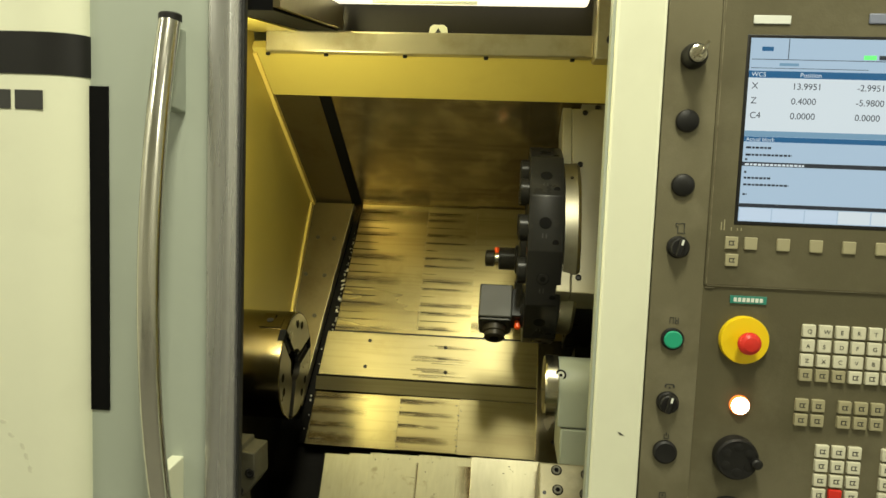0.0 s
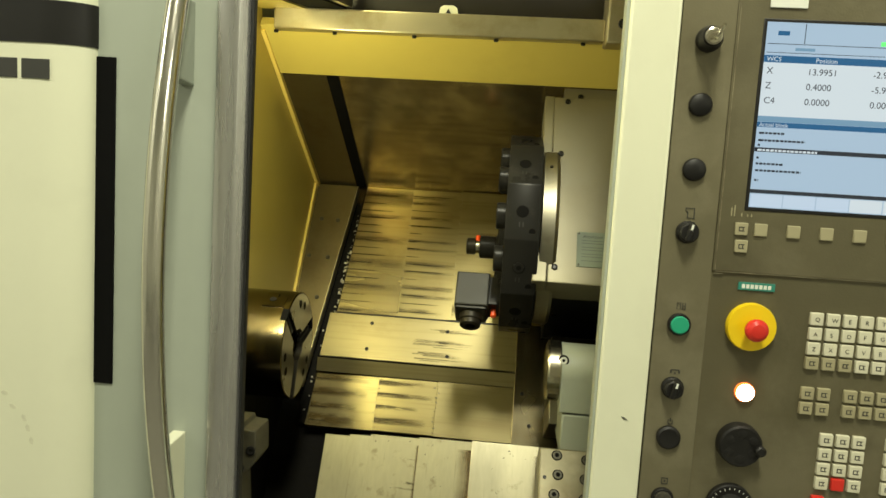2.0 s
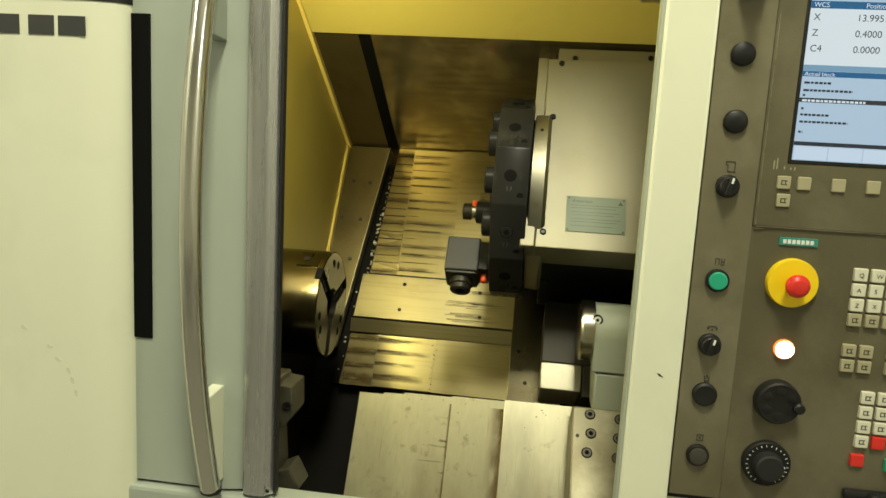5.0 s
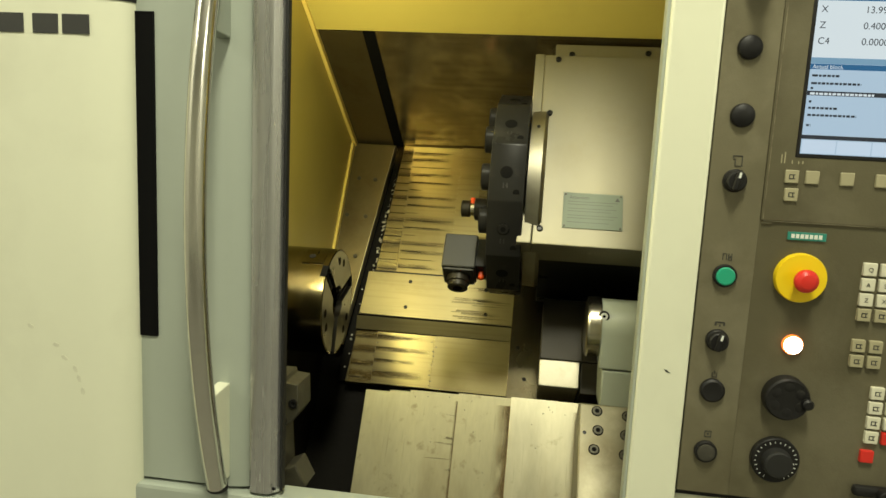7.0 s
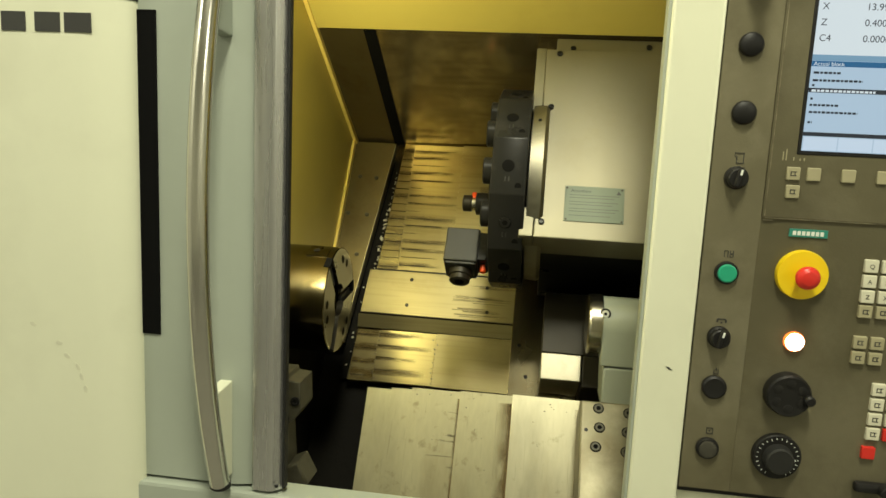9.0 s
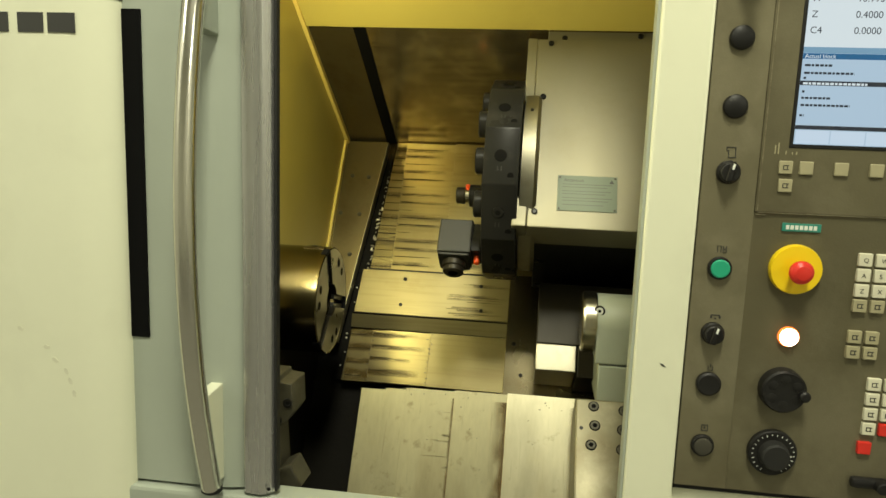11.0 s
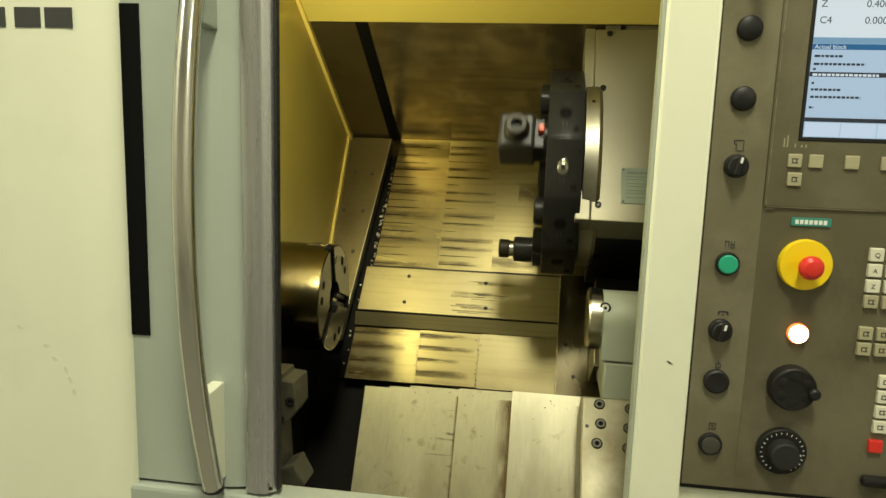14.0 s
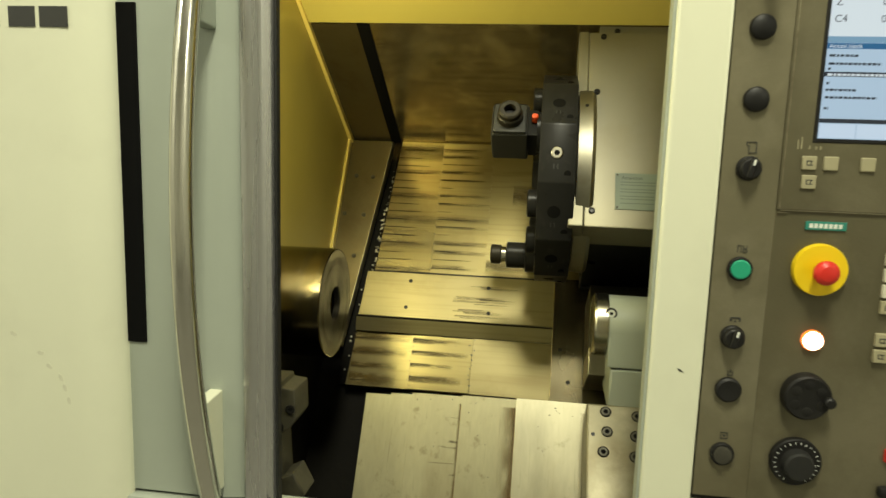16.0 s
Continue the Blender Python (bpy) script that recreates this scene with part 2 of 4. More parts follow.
TEAL = mat("teal_plate", (0.03, 0.22, 0.17), 0.4, var=0.05)
WHITE = mat("white_print", (0.7, 0.72, 0.66), 0.5, var=0.03)
PRINT = mat("dark_print", (0.035, 0.035, 0.032), 0.5, var=0.1)
FAINT = mat("faded_print", (0.085, 0.10, 0.08), 0.5, var=0.2, scale=80)
TAG = mat("grey_green_label", (0.15, 0.185, 0.145), 0.6, var=0.05)
CONCRETE = mat("workshop_concrete", (0.2, 0.195, 0.17), 0.7, var=0.12, scale=2, bump=0.2, bump_scale=40)
PLASTER = mat("workshop_wall_paint", (0.7, 0.7, 0.62), 0.7, var=0.05, scale=2)
CHIP = mat("bright_chips", (0.72, 0.68, 0.52), 0.3, 0.3, var=0.1)
BARSTEEL = mat("stained_bar_steel", (0.46, 0.42, 0.29), 0.34, 0.8, var=0.08, scale=9, stretch=(0.3, 1, 1), blot=((0.25, 0.19, 0.08), 0.6, 7.0, 0.45, 0.65))
LAMPGLOW = glow("lit_lamp", (1.0, 0.80, 0.58), 9.0)
# orange emission on the rim paints the bloom round the lens
LAMPHALO = glow("lamp_halo_rim", (1.0, 0.22, 0.04), 1.2)
TUBE = glow("work_lamp_diffuser", (1.0, 0.95, 0.72), 1.2)
SCR_PALE = glow("screen_pale", (0.40, 0.54, 0.67), 0.92, 0.05)
SCR_SOFT = glow("screen_soft_blue", (0.52, 0.64, 0.76), 0.95, 0.05)
SCR_WHITE = glow("screen_white", (0.66, 0.75, 0.79), 0.90, 0.05)
SCR_BLUE = glow("screen_blue", (0.02, 0.13, 0.29), 0.8, 0.05)
SCR_MID = glow("screen_mid_blue", (0.20, 0.37, 0.52), 0.8, 0.05)
SCR_DARK = glow("screen_dark", (0.02, 0.025, 0.04), 0.2)
SCR_GREEN = glow("screen_green", (0.1, 0.6, 0.15), 0.8)

# ---- shape helpers ----
S = Matrix(((1, 0, 0, 0), (0, 0.5, -0.8660254, 0), (0, 0.8660254, 0.5, 0), (0, 0, 0, 1)))  # across, up the 60 degree slope, out of it


def slope(x, u, n):
    return Matrix.Translation((S @ Vector((x, u, n)))) @ S


def box(x0, x1, y0, y1, z0, z1, bevel=0.0, seg=2):
    bm = bmesh.new()
    bmesh.ops.create_cube(bm, size=1)
    for v in bm.verts:
        v.co = ((x0 + x1) / 2 + v.co.x * (x1 - x0), (y0 + y1) / 2 + v.co.y * (y1 - y0), (z0 + z1) / 2 + v.co.z * (z1 - z0))
    if bevel:
        bmesh.ops.bevel(bm, geom=bm.edges[:], offset=bevel, segments=seg, affect="EDGES", profile=0.5)
    return bm


def turned(profile, axis="x", seg=48, at=(0, 0, 0)):
    """A solid of revolution: (along, radius) pairs about an axis."""
    bm = bmesh.new()
    rings = []
    for a, r in profile:
        ring = []
        for i in range(seg):
            c, s = math.cos(2 * math.pi * i / seg), math.sin(2 * math.pi * i / seg)
            p = {"x": (a, r * c, r * s), "y": (r * s, a, r * c), "z": (r * c, r * s, a)}[axis]
            ring.append(bm.verts.new(Vector(p) + Vector(at)))
        rings.append(ring)
    for p, q in zip(rings, rings[1:]):
        for i in range(seg):
            bm.faces.new((p[i], p[(i + 1) % seg], q[(i + 1) % seg], q[i]))
    bm.faces.new(rings[0][::-1])
    bm.faces.new(rings[-1])
    bmesh.ops.recalc_face_normals(bm, faces=bm.faces[:])
    return bm


def prism(points, a0, a1, axis="x", bevel=0.0):
    """A flat outline in the plane across an axis, given thickness along it."""
    bm = bmesh.new()
    put = {"x": lambda p, a: (a, p[0], p[1]), "y": lambda p, a: (p[0], a, p[1]), "z": lambda p, a: (p[0], p[1], a)}[axis]
    lo = [bm.verts.new(put(p, a0)) for p in points]
    hi = [bm.verts.new(put(p, a1)) for p in points]
    n = len(points)
    for i in range(n):
        bm.faces.new((lo[i], lo[(i + 1) % n], hi[(i + 1) % n], hi[i]))
    bm.faces.new(lo[::-1])
    bm.faces.new(hi)
    bmesh.ops.recalc_face_normals(bm, faces=bm.faces[:])
    if bevel:
        bmesh.ops.bevel(bm, geom=bm.edges[:], offset=bevel, segments=2, affect="EDGES", profile=0.5)
    return bm


def joined(*bms):
    out = bmesh.new()
    for b in bms:
        me = bpy.data.meshes.new("tmp")
        b.to_mesh(me)
        out.from_mesh(me)
        bpy.data.meshes.remove(me)
        b.free()
    return out


def moved(bm, m):
    bmesh.ops.transform(bm, matrix=m, verts=bm.verts[:])
    return bm


def mesh_of(name, bm, material, smooth=True):
    me = bpy.data.meshes.new(name)
    bm.to_mesh(me)
    bm.free()
    me.materials.append(material)
    if smooth:
        me.shade_smooth()
        me.set_sharp_from_angle(angle=radians(20))
    return me


def part(name, bm, material, parent, label=""):
    ob = new(name, mesh_of(name, bm, material))
    ob.parent = parent
    return tagged(ob, label)


def again(ob, m):
    """Another piece on the same mesh under the same thing."""
    o = new(ob.name.split(".")[0], ob.data)
    o.parent = ob.parent
    o.matrix_basis = m
    return o


def thing(name, label, category, m=None, group="", kind=""):
    ob = new(name)
    ob.empty_display_size = 0.05
    if m is not None:
        ob.matrix_basis = m
    return tagged(ob, label, category, group, kind)


def single(name, bm, material, label, category, kind="", m=None, group=""):
    ob = new(name, mesh_of(name, bm, material))
    if m is not None:
        ob.matrix_basis = m
    return tagged(ob, label, category, group, kind)


def text_mesh(body, size, material, parent, name, m):
    cu = bpy.data.curves.new(name, "FONT")
    cu.body, cu.size, cu.extrude = body, size, 0.0
    tmp = bpy.data.objects.new(name, cu)
    scene.collection.objects.link(tmp)
    bpy.context.view_layer.update()
    me = bpy.data.meshes.new_from_object(tmp.evaluated_get(bpy.context.evaluated_depsgraph_get()))
    bpy.data.objects.remove(tmp)
    bpy.data.curves.remove(cu)
    me.materials.clear()
    me.materials.append(material)
    ob = new(name, me)
    ob.parent = parent
    ob.matrix_basis = m
    return ob


FRONT = Matrix.Rotation(radians(90), 4, "X")  # text that reads from the front of the machine


# ---- workshop round the machine ----
def workshop():
    single("floor", box(-4, 4, -5, 3, -0.1, 0), CONCRETE, "grey concrete workshop floor", "floor", "structure")
    single("ceiling", box(-4, 4, -5, 3, 3.4, 3.5), PLASTER, "pale painted workshop ceiling", "ceiling", "structure")
    single("wall_back", box(-4, 4, -5.1, -5, 0, 3.4), PLASTER, "pale painted workshop wall", "wall", "structure")
    single("wall_front", box(-4, 4, 3, 3.1, 0, 3.4), PLASTER, "pale painted workshop wall", "wall", "structure")
    single("wall_west", box(-4.1, -4, -5, 3, 0, 3.4), PLASTER, "pale painted workshop wall", "wall", "structure")
    single("wall_east", box(4, 4.1, -5, 3, 0, 3.4), PLASTER, "pale painted workshop wall", "wall", "structure")


# ---- machine shell ----
def shell():
    back = thing("machine_enclosure", "cream machine tool enclosure with a steel lined chamber", "machine", kind="structure")
    # side wall of the chamber, on the chuck side: follows the slope below and the sloped roof above
    part("side_wall", prism([(0.10, 0.30), (0.45, 0.40), (0.842, 1.31), (0.842, 1.337), (0.42, 1.625), (0.30, 1.95), (0.10, 1.95)], -0.72, -0.692),
         YELLOW, back, "yellow enamelled chamber wall")
    TRIM = mat("yellow_trim", (0.80, 0.62, 0.17), 0.3, var=0.05)
    tr = part("side_trim", box(-0.694, -0.686, 1.085, 1.560, -0.053, -0.038, 0.001), TRIM, back, "bright yellow edging strip")
    tr.matrix_basis = S
    part("roof_trim", prism([(0.832, 1.327), (0.414, 1.616), (0.406, 1.604), (0.822, 1.316)], -0.691, -0.683), TRIM, back, "bright yellow edging strip")
    # added lining: its black replaces the shade on the yellow wall
    part("lower_shade_lining", prism([(0.10, 0.30), (0.5, 0.30), (0.68, 0.90), (0.60, 0.93), (0.50, 1.0), (0.10, 1.03)], -0.6915, -0.687), DARKPIT, back, "black lining for the shade on the lower chamber wall")
    part("far_wall", box(0.45, 0.48, 0.1, 1.0, 0.3, 1.95), YELLOW, back)
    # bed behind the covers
    bed = part("bed", box(-0.72, 0.45, 0.30, 1.62, -0.16, -0.10), DARKPIT, back, "oily bed casting with its shade in the near-black colour")
    bed.matrix_basis = S
    # flange beside the covers
    fl = part("flange", prism([(-0.692, 1.558), (-0.588, 1.558), (-0.6405, 1.066), (-0.692, 1.066)], -0.076, -0.0525, "z", 0.001), STRIP, back, "brown stained steel flange with screws")
    fl.matrix_basis = S
    part("flange_edge", prism([(-0.588, 1.557), (-0.5866, 1.557), (-0.6391, 1.066), (-0.6405, 1.066)], -0.076, -0.0518, "z"), BARSTEEL, back, "paler steel strip along the edge of the flange").matrix_basis = S
    # roof: runs at right angles to the bed
    part("roof_sheet", prism([(0.8643, 1.3023), (0.8813, 1.3123), (0.4093, 1.6323), (0.3943, 1.6203)], -0.5688, 0.45), BACK, back, "brown stained sloping steel roof sheet")
    part("roof_flange", prism([(0.835, 1.322), (0.842, 1.332), (0.52, 1.552), (0.513, 1.542)], -0.690, -0.593), STRIP, back)
    # solid strip whose black stands in for the shade of a gap
    part("roof_gap_shade", prism([(0.8330, 1.3210), (0.8450, 1.3310), (0.5088, 1.5438), (0.5072, 1.5414)], -0.5928, -0.5690), HOLE, back, "black strip standing in for the shaded gap by the roof flange")
    part("roof_edge", prism([(0.503, 1.542), (0.513, 1.557), (0.408, 1.629), (0.398, 1.614)], -0.690, 0.45, bevel=0.0015), YELLOW, back, "yellow enamelled roof edge")
    # bright bar with its screws
    part("roof_bar", box(-0.66, -0.078, 0.385, 0.415, 1.606, 1.644, 0.003), BARSTEEL, back, "bright steel bar")
    scr = part("bar_screw", turned([(0, 0.004), (-0.004, 0.004), (-0.005, 0.003)], "z", 12), BLACKOX, back)
    scr.matrix_basis = pose(-0.552, 0.40, 1.606)
    for x in (-0.66, -0.408, -0.263, -0.112):
        again(scr, pose(x, 0.40, 1.606))
    part("bar_bracket", box(-0.078, -0.02, 0.36, 0.43, 1.60, 1.72, 0.004), BARSTEEL, back)
    part("bracket_bolt", turned([(0, 0.008), (-0.006, 0.008), (-0.007, 0.006)], "y", 16, (-0.052, 0.36, 1.632)), BLACKOX, back)
    # flat sheet; the recess's shade is put into its dark colour
    part("recess_shade", box(-0.66, -0.078, 0.43, 0.46, 1.63, 1.90), SHADEBOX, back, "dark sheet for the shade in the recess behind the work lamp")
    part("recess_tab", prism([(-0.370, 1.645), (-0.334, 1.645), (-0.337, 1.661), (-0.343, 1.665), (-0.361, 1.665), (-0.367, 1.661)], 0.421, 0.428, "y"), CREAM, back, "small white tab with a dark sign")
    part("tab_sign", prism([(-0.358, 1.649), (-0.346, 1.649), (-0.352, 1.659)], 0.4185, 0.4208, "y"), PRINT, back)
    part("roof_rail", prism([(0.05, 1.60), (0.05, 1.625), (0.40, 1.672), (0.40, 1.646)], -0.60, -0.532), HOLE, back, "black guide rail")
    part("rail_side", prism([(0.05, 1.604), (0.05, 1.650), (0.40, 1.690), (0.40, 1.650)], -0.5318, -0.522), STRIP, back, "grey brown side of the guide rail")
    part("rail_cheek", prism([(0.05, 1.60), (0.05, 1.63), (0.42, 1.675), (0.42, 1.646)], -0.69, -0.604), YELLOW, back)
    # outside: header, sill, column, back
    part("header", box(-1.6, 1.0, -0.02, 0.10, 1.93, 2.10, 0.01), CREAM, back)
    part("top_sheet", box(-1.6, 1.0, 0.10, 1.1, 1.95, 2.10), CREAM, back)
    part("rear_sheet", box(-1.6, 1.0, 1.06, 1.1, 0, 1.95), CREAM, back)
    part("flank_sheet", box(-1.6, -1.56, 0.1, 1.06, 0, 1.95), CREAM, back)
    part("flank_sheet", box(0.96, 1.0, 0.1, 1.06, 0, 1.95), CREAM, back)
    part("sill", box(-1.6, -0.03, -0.012, 0.036, 0.30, 0.848, 0.006), DOORPAINT, back, "grey green front sill")
    part("column", box(-0.0915, -0.031, 0.0, 0.030, 0.05, 1.95, 0.004), CREAM, back, "cream painted column with a small chip")
    part("column_seal", box(-0.0955, -0.0915, 0.004, 0.028, 0.30, 1.95, 0.001), DOORPAINT, back, "grey green edge strip")
    part("column_chip", prism([(-0.060, 1.078), (-0.057, 1.0745), (-0.0515, 1.0735), (-0.0545, 1.0755), (-0.056, 1.077)], -0.0006, 0.0005, "y"), PRINT, back)
    part("chip_pan", box(-0.72, 0.45, 0.08, 0.75, 0.30, 0.42), DARKPIT, back, "oily chip pan with its shade in the near-black colour")
    # work lamp
    lamp = thing("work_lamp", "long lit work lamp under the machine roof", "lamp")
    part("diffuser", box(-0.60, -0.09, 0.372, 0.405, 1.694, 1.76, 0.006), TUBE, lamp, "glowing pale diffuser")
    part("lamp_body", box(-0.62, -0.08, 0.365, 0.43, 1.762, 1.80, 0.004), CREAM, lamp)
    side = thing("door_lamp", "upright tubular work lamp inside the front frame", "lamp")
    part("lamp_tube", turned([(1.215, 0.010), (1.22, 0.012), (1.96, 0.012), (1.965, 0.010)], "z", 20, (-0.660, 0.058, 0)), glow("warm_tube", (1.0, 0.85, 0.45), 1.5), side, "glowing warm tube")
    part("tube_bracket", box(-0.672, -0.648, 0.037, 0.046, 1.24, 1.95, 0.002), BRUSHED, side)
    part("lamp_rod", turned([(-0.46, 0.003), (-0.28, 0.003)], "x", 10, (0, 0.355, 1.688)), WHITE, lamp)


def fronts():
    # fixed cream cover, rounded towards the door
    cov = thing("machine_cover", "cream painted front cover with a black band and dark lettering blocks", "machine cover")
    def cover_outline(inset=0.0):
        pts = [(-1.6, 0.03), (-1.6, -0.03 - inset)]
        rx, ry, cx, cy = 0.062, 0.030, -0.756 - 0.062, 0.0
        for i in range(0, 13):
            a = radians(-90 + i * 7.5)
            pts.append((cx + (rx + inset) * math.cos(a), cy + (ry + inset) * math.sin(a)))
        pts.append((-0.770 + inset, 0.03))
        return pts
    part("cover_sheet", prism(cover_outline(), 0.05, 1.93, "z"), CREAM, cov, "smudged cream sheet")
    part("band", prism(cover_outline(0.0012), 1.4985, 1.551, "z"), BLACK, cov, "glossy black band")
    # lettering of the maker: plain blocks
    for x0, x1 in ((-0.972, -0.938), (-0.926, -0.892), (-0.879, -0.844), (-0.838, -0.801)):
        part("letter_block", box(x0, x1, -0.0312, -0.0300, 1.4545, 1.4785), PRINT, cov)
    smudge = part("smudge", prism([(0, 0), (0.004, 0.003), (0.011, 0.001), (0.009, -0.003), (0.003, -0.003)], -0.0304, -0.0300, "y"),
                  mat("faint_grime", (0.63, 0.63, 0.48), 0.6, var=0.2, scale=80), cov)
    smudge.matrix_basis = pose(-0.868, 0, 1.045)
    for x, z, r in ((-0.856, 1.03, 25), (-0.838, 1.018, 60), (-0.832, 1.005, 70), (-0.905, 1.07, 20), (-0.826, 0.988, 80)):
        again(smudge, pose(x, 0, z, 0, r, 0))

    # sliding door
    door = thing("sliding_door", "open grey green sliding machine door with a bowed steel handle", "door")
    part("door_panel", prism([(-1.45, 0.0), (-0.632, 0.0), (-0.627, 0.0003), (-0.623, 0.001), (-0.605, 0.0052), (-0.6005, 0.0075), (-0.5985, 0.012), (-0.5985, 0.035), (-1.45, 0.035)], 0.853, 1.92, "z"), DOORPAINT, door, "grey green painted panel")
    part("window_strip", box(-0.80, -0.7305, -0.0025, 0.001, 1.060, 1.489, 0.001), HOLE, door, "black window edge")
    part("edge_profile", prism([(-0.5958, 0.016), (-0.5958, -0.0045), (-0.5953, -0.0062), (-0.5935, -0.0075), (-0.588, -0.0087), (-0.582, -0.0094), (-0.576, -0.0095), (-0.571, -0.0090), (-0.5675, -0.0080), (-0.5658, -0.0068), (-0.5555, 0.004), (-0.5545, 0.0065), (-0.5545, 0.016)], 0.853, 1.92, "z"), BRUSHED, door, "brushed aluminium edge profile")
    part("door_gap", box(-0.5984, -0.5959, 0.002, 0.012, 0.856, 1.92), HOLE, door, "dark gap beside the edge profile")
    part("edge_seal", box(-0.5545, -0.5505, -0.002, 0.010, 0.856, 1.92, 0.001), RUBBER, door, "black rubber seal")
    part("profile_screw", turned([(-0.0082, 0.003), (-0.0095, 0.002)], "y", 10, (-0.560, 0, 0.862)), BLACKOX, door)
    # handle: a bowed tube on two feet
    bm = bmesh.new()
    rings, n = [], 40
    for i in range(n + 1):
        k = i / n
        z = 0.862 + k * (1.570 - 0.862)
        s = (z - 1.225) / 0.363
        y = -0.020 - 0.058 * (1 - s * s)
        t = Vector((0, 2 * 0.058 * s / 0.363, 1)).normalized()
        side, up = Vector((1, 0, 0)), t.cross(Vector((1, 0, 0)))
        rings.append([bm.verts.new(Vector((-0.636, y, z)) + 0.0135 * (math.cos(a) * side + math.sin(a) * up))
                      for a in [2 * math.pi * j / 20 for j in range(20)]])
    for p, q in zip(rings, rings[1:]):
        for j in range(20):
            bm.faces.new((p[j], p[(j + 1) % 20], q[(j + 1) % 20], q[j]))
    bm.faces.new(rings[0]), bm.faces.new(rings[-1])
    bmesh.ops.recalc_face_normals(bm, faces=bm.faces[:])
    handle = part("handle", bm, SATIN, door, "bowed polished steel tube handle")
    part("handle_cap", turned([(1.567, 0.0142), (1.575, 0.0142), (1.577, 0.012)], "z", 20, (-0.636, -0.0258, 0)), BLACK, handle)
    part("handle_cap", turned([(0.856, 0.012), (0.858, 0.0142), (0.864, 0.0142)], "z", 20, (-0.636, -0.0195, 0)), BLACK, handle)
    part("handle_foot", prism([(0.001, 1.458), (-0.045, 1.462), (-0.030, 1.560), (0.001, 1.562)], -0.645, -0.627, "x", 0.002), DOORPAINT, handle, "grey green web plate")
    part("handle_foot", prism([(0.001, 0.868), (-0.026, 0.870), (-0.050, 1.002), (0.001, 1.004)], -0.645, -0.627, "x", 0.002), CREAM, handle, "cream web plate")


# ---- covers of the bed ----
UP1, UP2 = -0.315, -0.197  # left edges of the travelling sheets, from the slide


def covers():
    th = thing("bed_cover", "steel way covers with oily wiper marks on the slanted bed", "way cover", S)
    OIL = film_mat("brown_oil_film", (0.085, 0.055, 0.016), 0.32, rough=0.4)
    DRIED = film_mat("dried_oil", (0.012, 0.008, 0.003), 0.95, rough=0.6, gaps=(0.22, 0.45))

    def edge(u):
        return -0.566 + (u - 1.56) * 0.074
    part("upper_cover", prism([(edge(1.236), 1.236), (0.40, 1.236), (0.40, 1.562), (edge(1.562), 1.562)], -0.085, -0.060, "z", 0.001), COVER, th, "upper steel cover with dark wiper streaks")
    part("middle_cover", prism([(-0.608, 1.132), (0.40, 1.132), (0.40, 1.232), (-0.601, 1.232)], -0.075, -0.046, "z", 0.001), PLAINCOVER, th, "plain steel cover with screws")
    part("wiper_seam", box(-0.612, 0.40, 1.1290, 1.1318, -0.075, -0.0485), HOLE, th, "black wiper seam")
    part("wiper_lip", prism([(1.1288, -0.0490), (1.1288, -0.075), (1.1010, -0.075), (1.1010, -0.0575)], -0.612, 0.40), PLAINCOVER, th, "tilted steel wiper lip")
    part("lower_cover", prism([(-0.620, 0.985), (0.40, 0.985), (0.40, 1.1005), (-0.611, 1.1005)], -0.090, -0.066, "z", 0.001), COVER, th)
    part("cover_seam", box(-0.590, 0.40, 1.2325, 1.2362, -0.075, -0.049), BLACKOX, th, "dark seam between the covers")
    # added strip, coloured near black for the shade down in the gap
    part("gap_strip", prism([(-0.640, 0.99), (-0.58, 0.99), (-0.58, 1.556), (-0.600, 1.556)], -0.092, -0.0865, "z"), DARKPIT, th, "near-black strip standing in for the shaded gap beside the cover")
    # screws
    s = part("cover_screw", turned([(-0.046, 0.0042), (-0.0452, 0.0042), (-0.0448, 0.003), (-0.0456, 0.0018)], "z", 12), BLACKOX, th)
    s.matrix_basis = pose(-0.5035, 1.2138, 0)
    for x, u in ((-0.507, 1.1548), (-0.331, 1.1526), (-0.335, 1.208)):
        again(s, pose(x, u, 0))
    f = part("flange_screw", turned([(-0.053, 0.0048), (-0.0505, 0.0048), (-0.0492, 0.0034), (-0.0500, 0.002)], "z", 12), ARM, th, "dull flange screw")
    f.matrix_basis = pose(-0.631, 1.3665, 0)
    for x, u in ((-0.676, 1.3675), (-0.6226, 1.4624), (-0.662, 1.464), (-0.6393, 1.267), (-0.676, 1.270), (-0.655, 1.17)):
        again(f, pose(x, u, 0))
    # dark wiper marks along the covers, each a thin dried film
    rnd = random.Random(4)
    streak_mesh = mesh_of("wiper_smear", prism([(0, -0.004), (0.1, -0.004), (0.1, 0.004), (0, 0.004)], 0.0, 0.0003, "z"), DRIED, False)
    film_mesh = mesh_of("oil_film", prism([(0, -0.004), (0.1, -0.004), (0.1, 0.004), (0, 0.004)], 0.0, 0.0003, "z"), OIL, False)
    amber_mesh = mesh_of("amber_film", prism([(0, -0.004), (0.1, -0.004), (0.1, 0.004), (0, 0.004)], 0.0, 0.0003, "z"), film_mat("amber_oil", (0.115, 0.074, 0.014), 0.55, rough=0.3), False)
    tick_mesh = mesh_of("wiper_tick", prism([(0, -0.0012), (0.0022, -0.0004), (0.0042, 0.0011), (0.0016, 0.0014)], 0.0, 0.0004, "z"), PRINT, False)

    def film(parent, name, me, x, u, n, length, width, turn=0.0):
        o = new(name, me)
        o.parent = parent
        o.matrix_basis = pose(x, u, n, 0, 0, turn)
        o.scale = (length / 0.1, width / 0.008, 1)
    for i in range(16):
        u = 1.247 + i * 0.0195 + rnd.uniform(-0.002, 0.002)
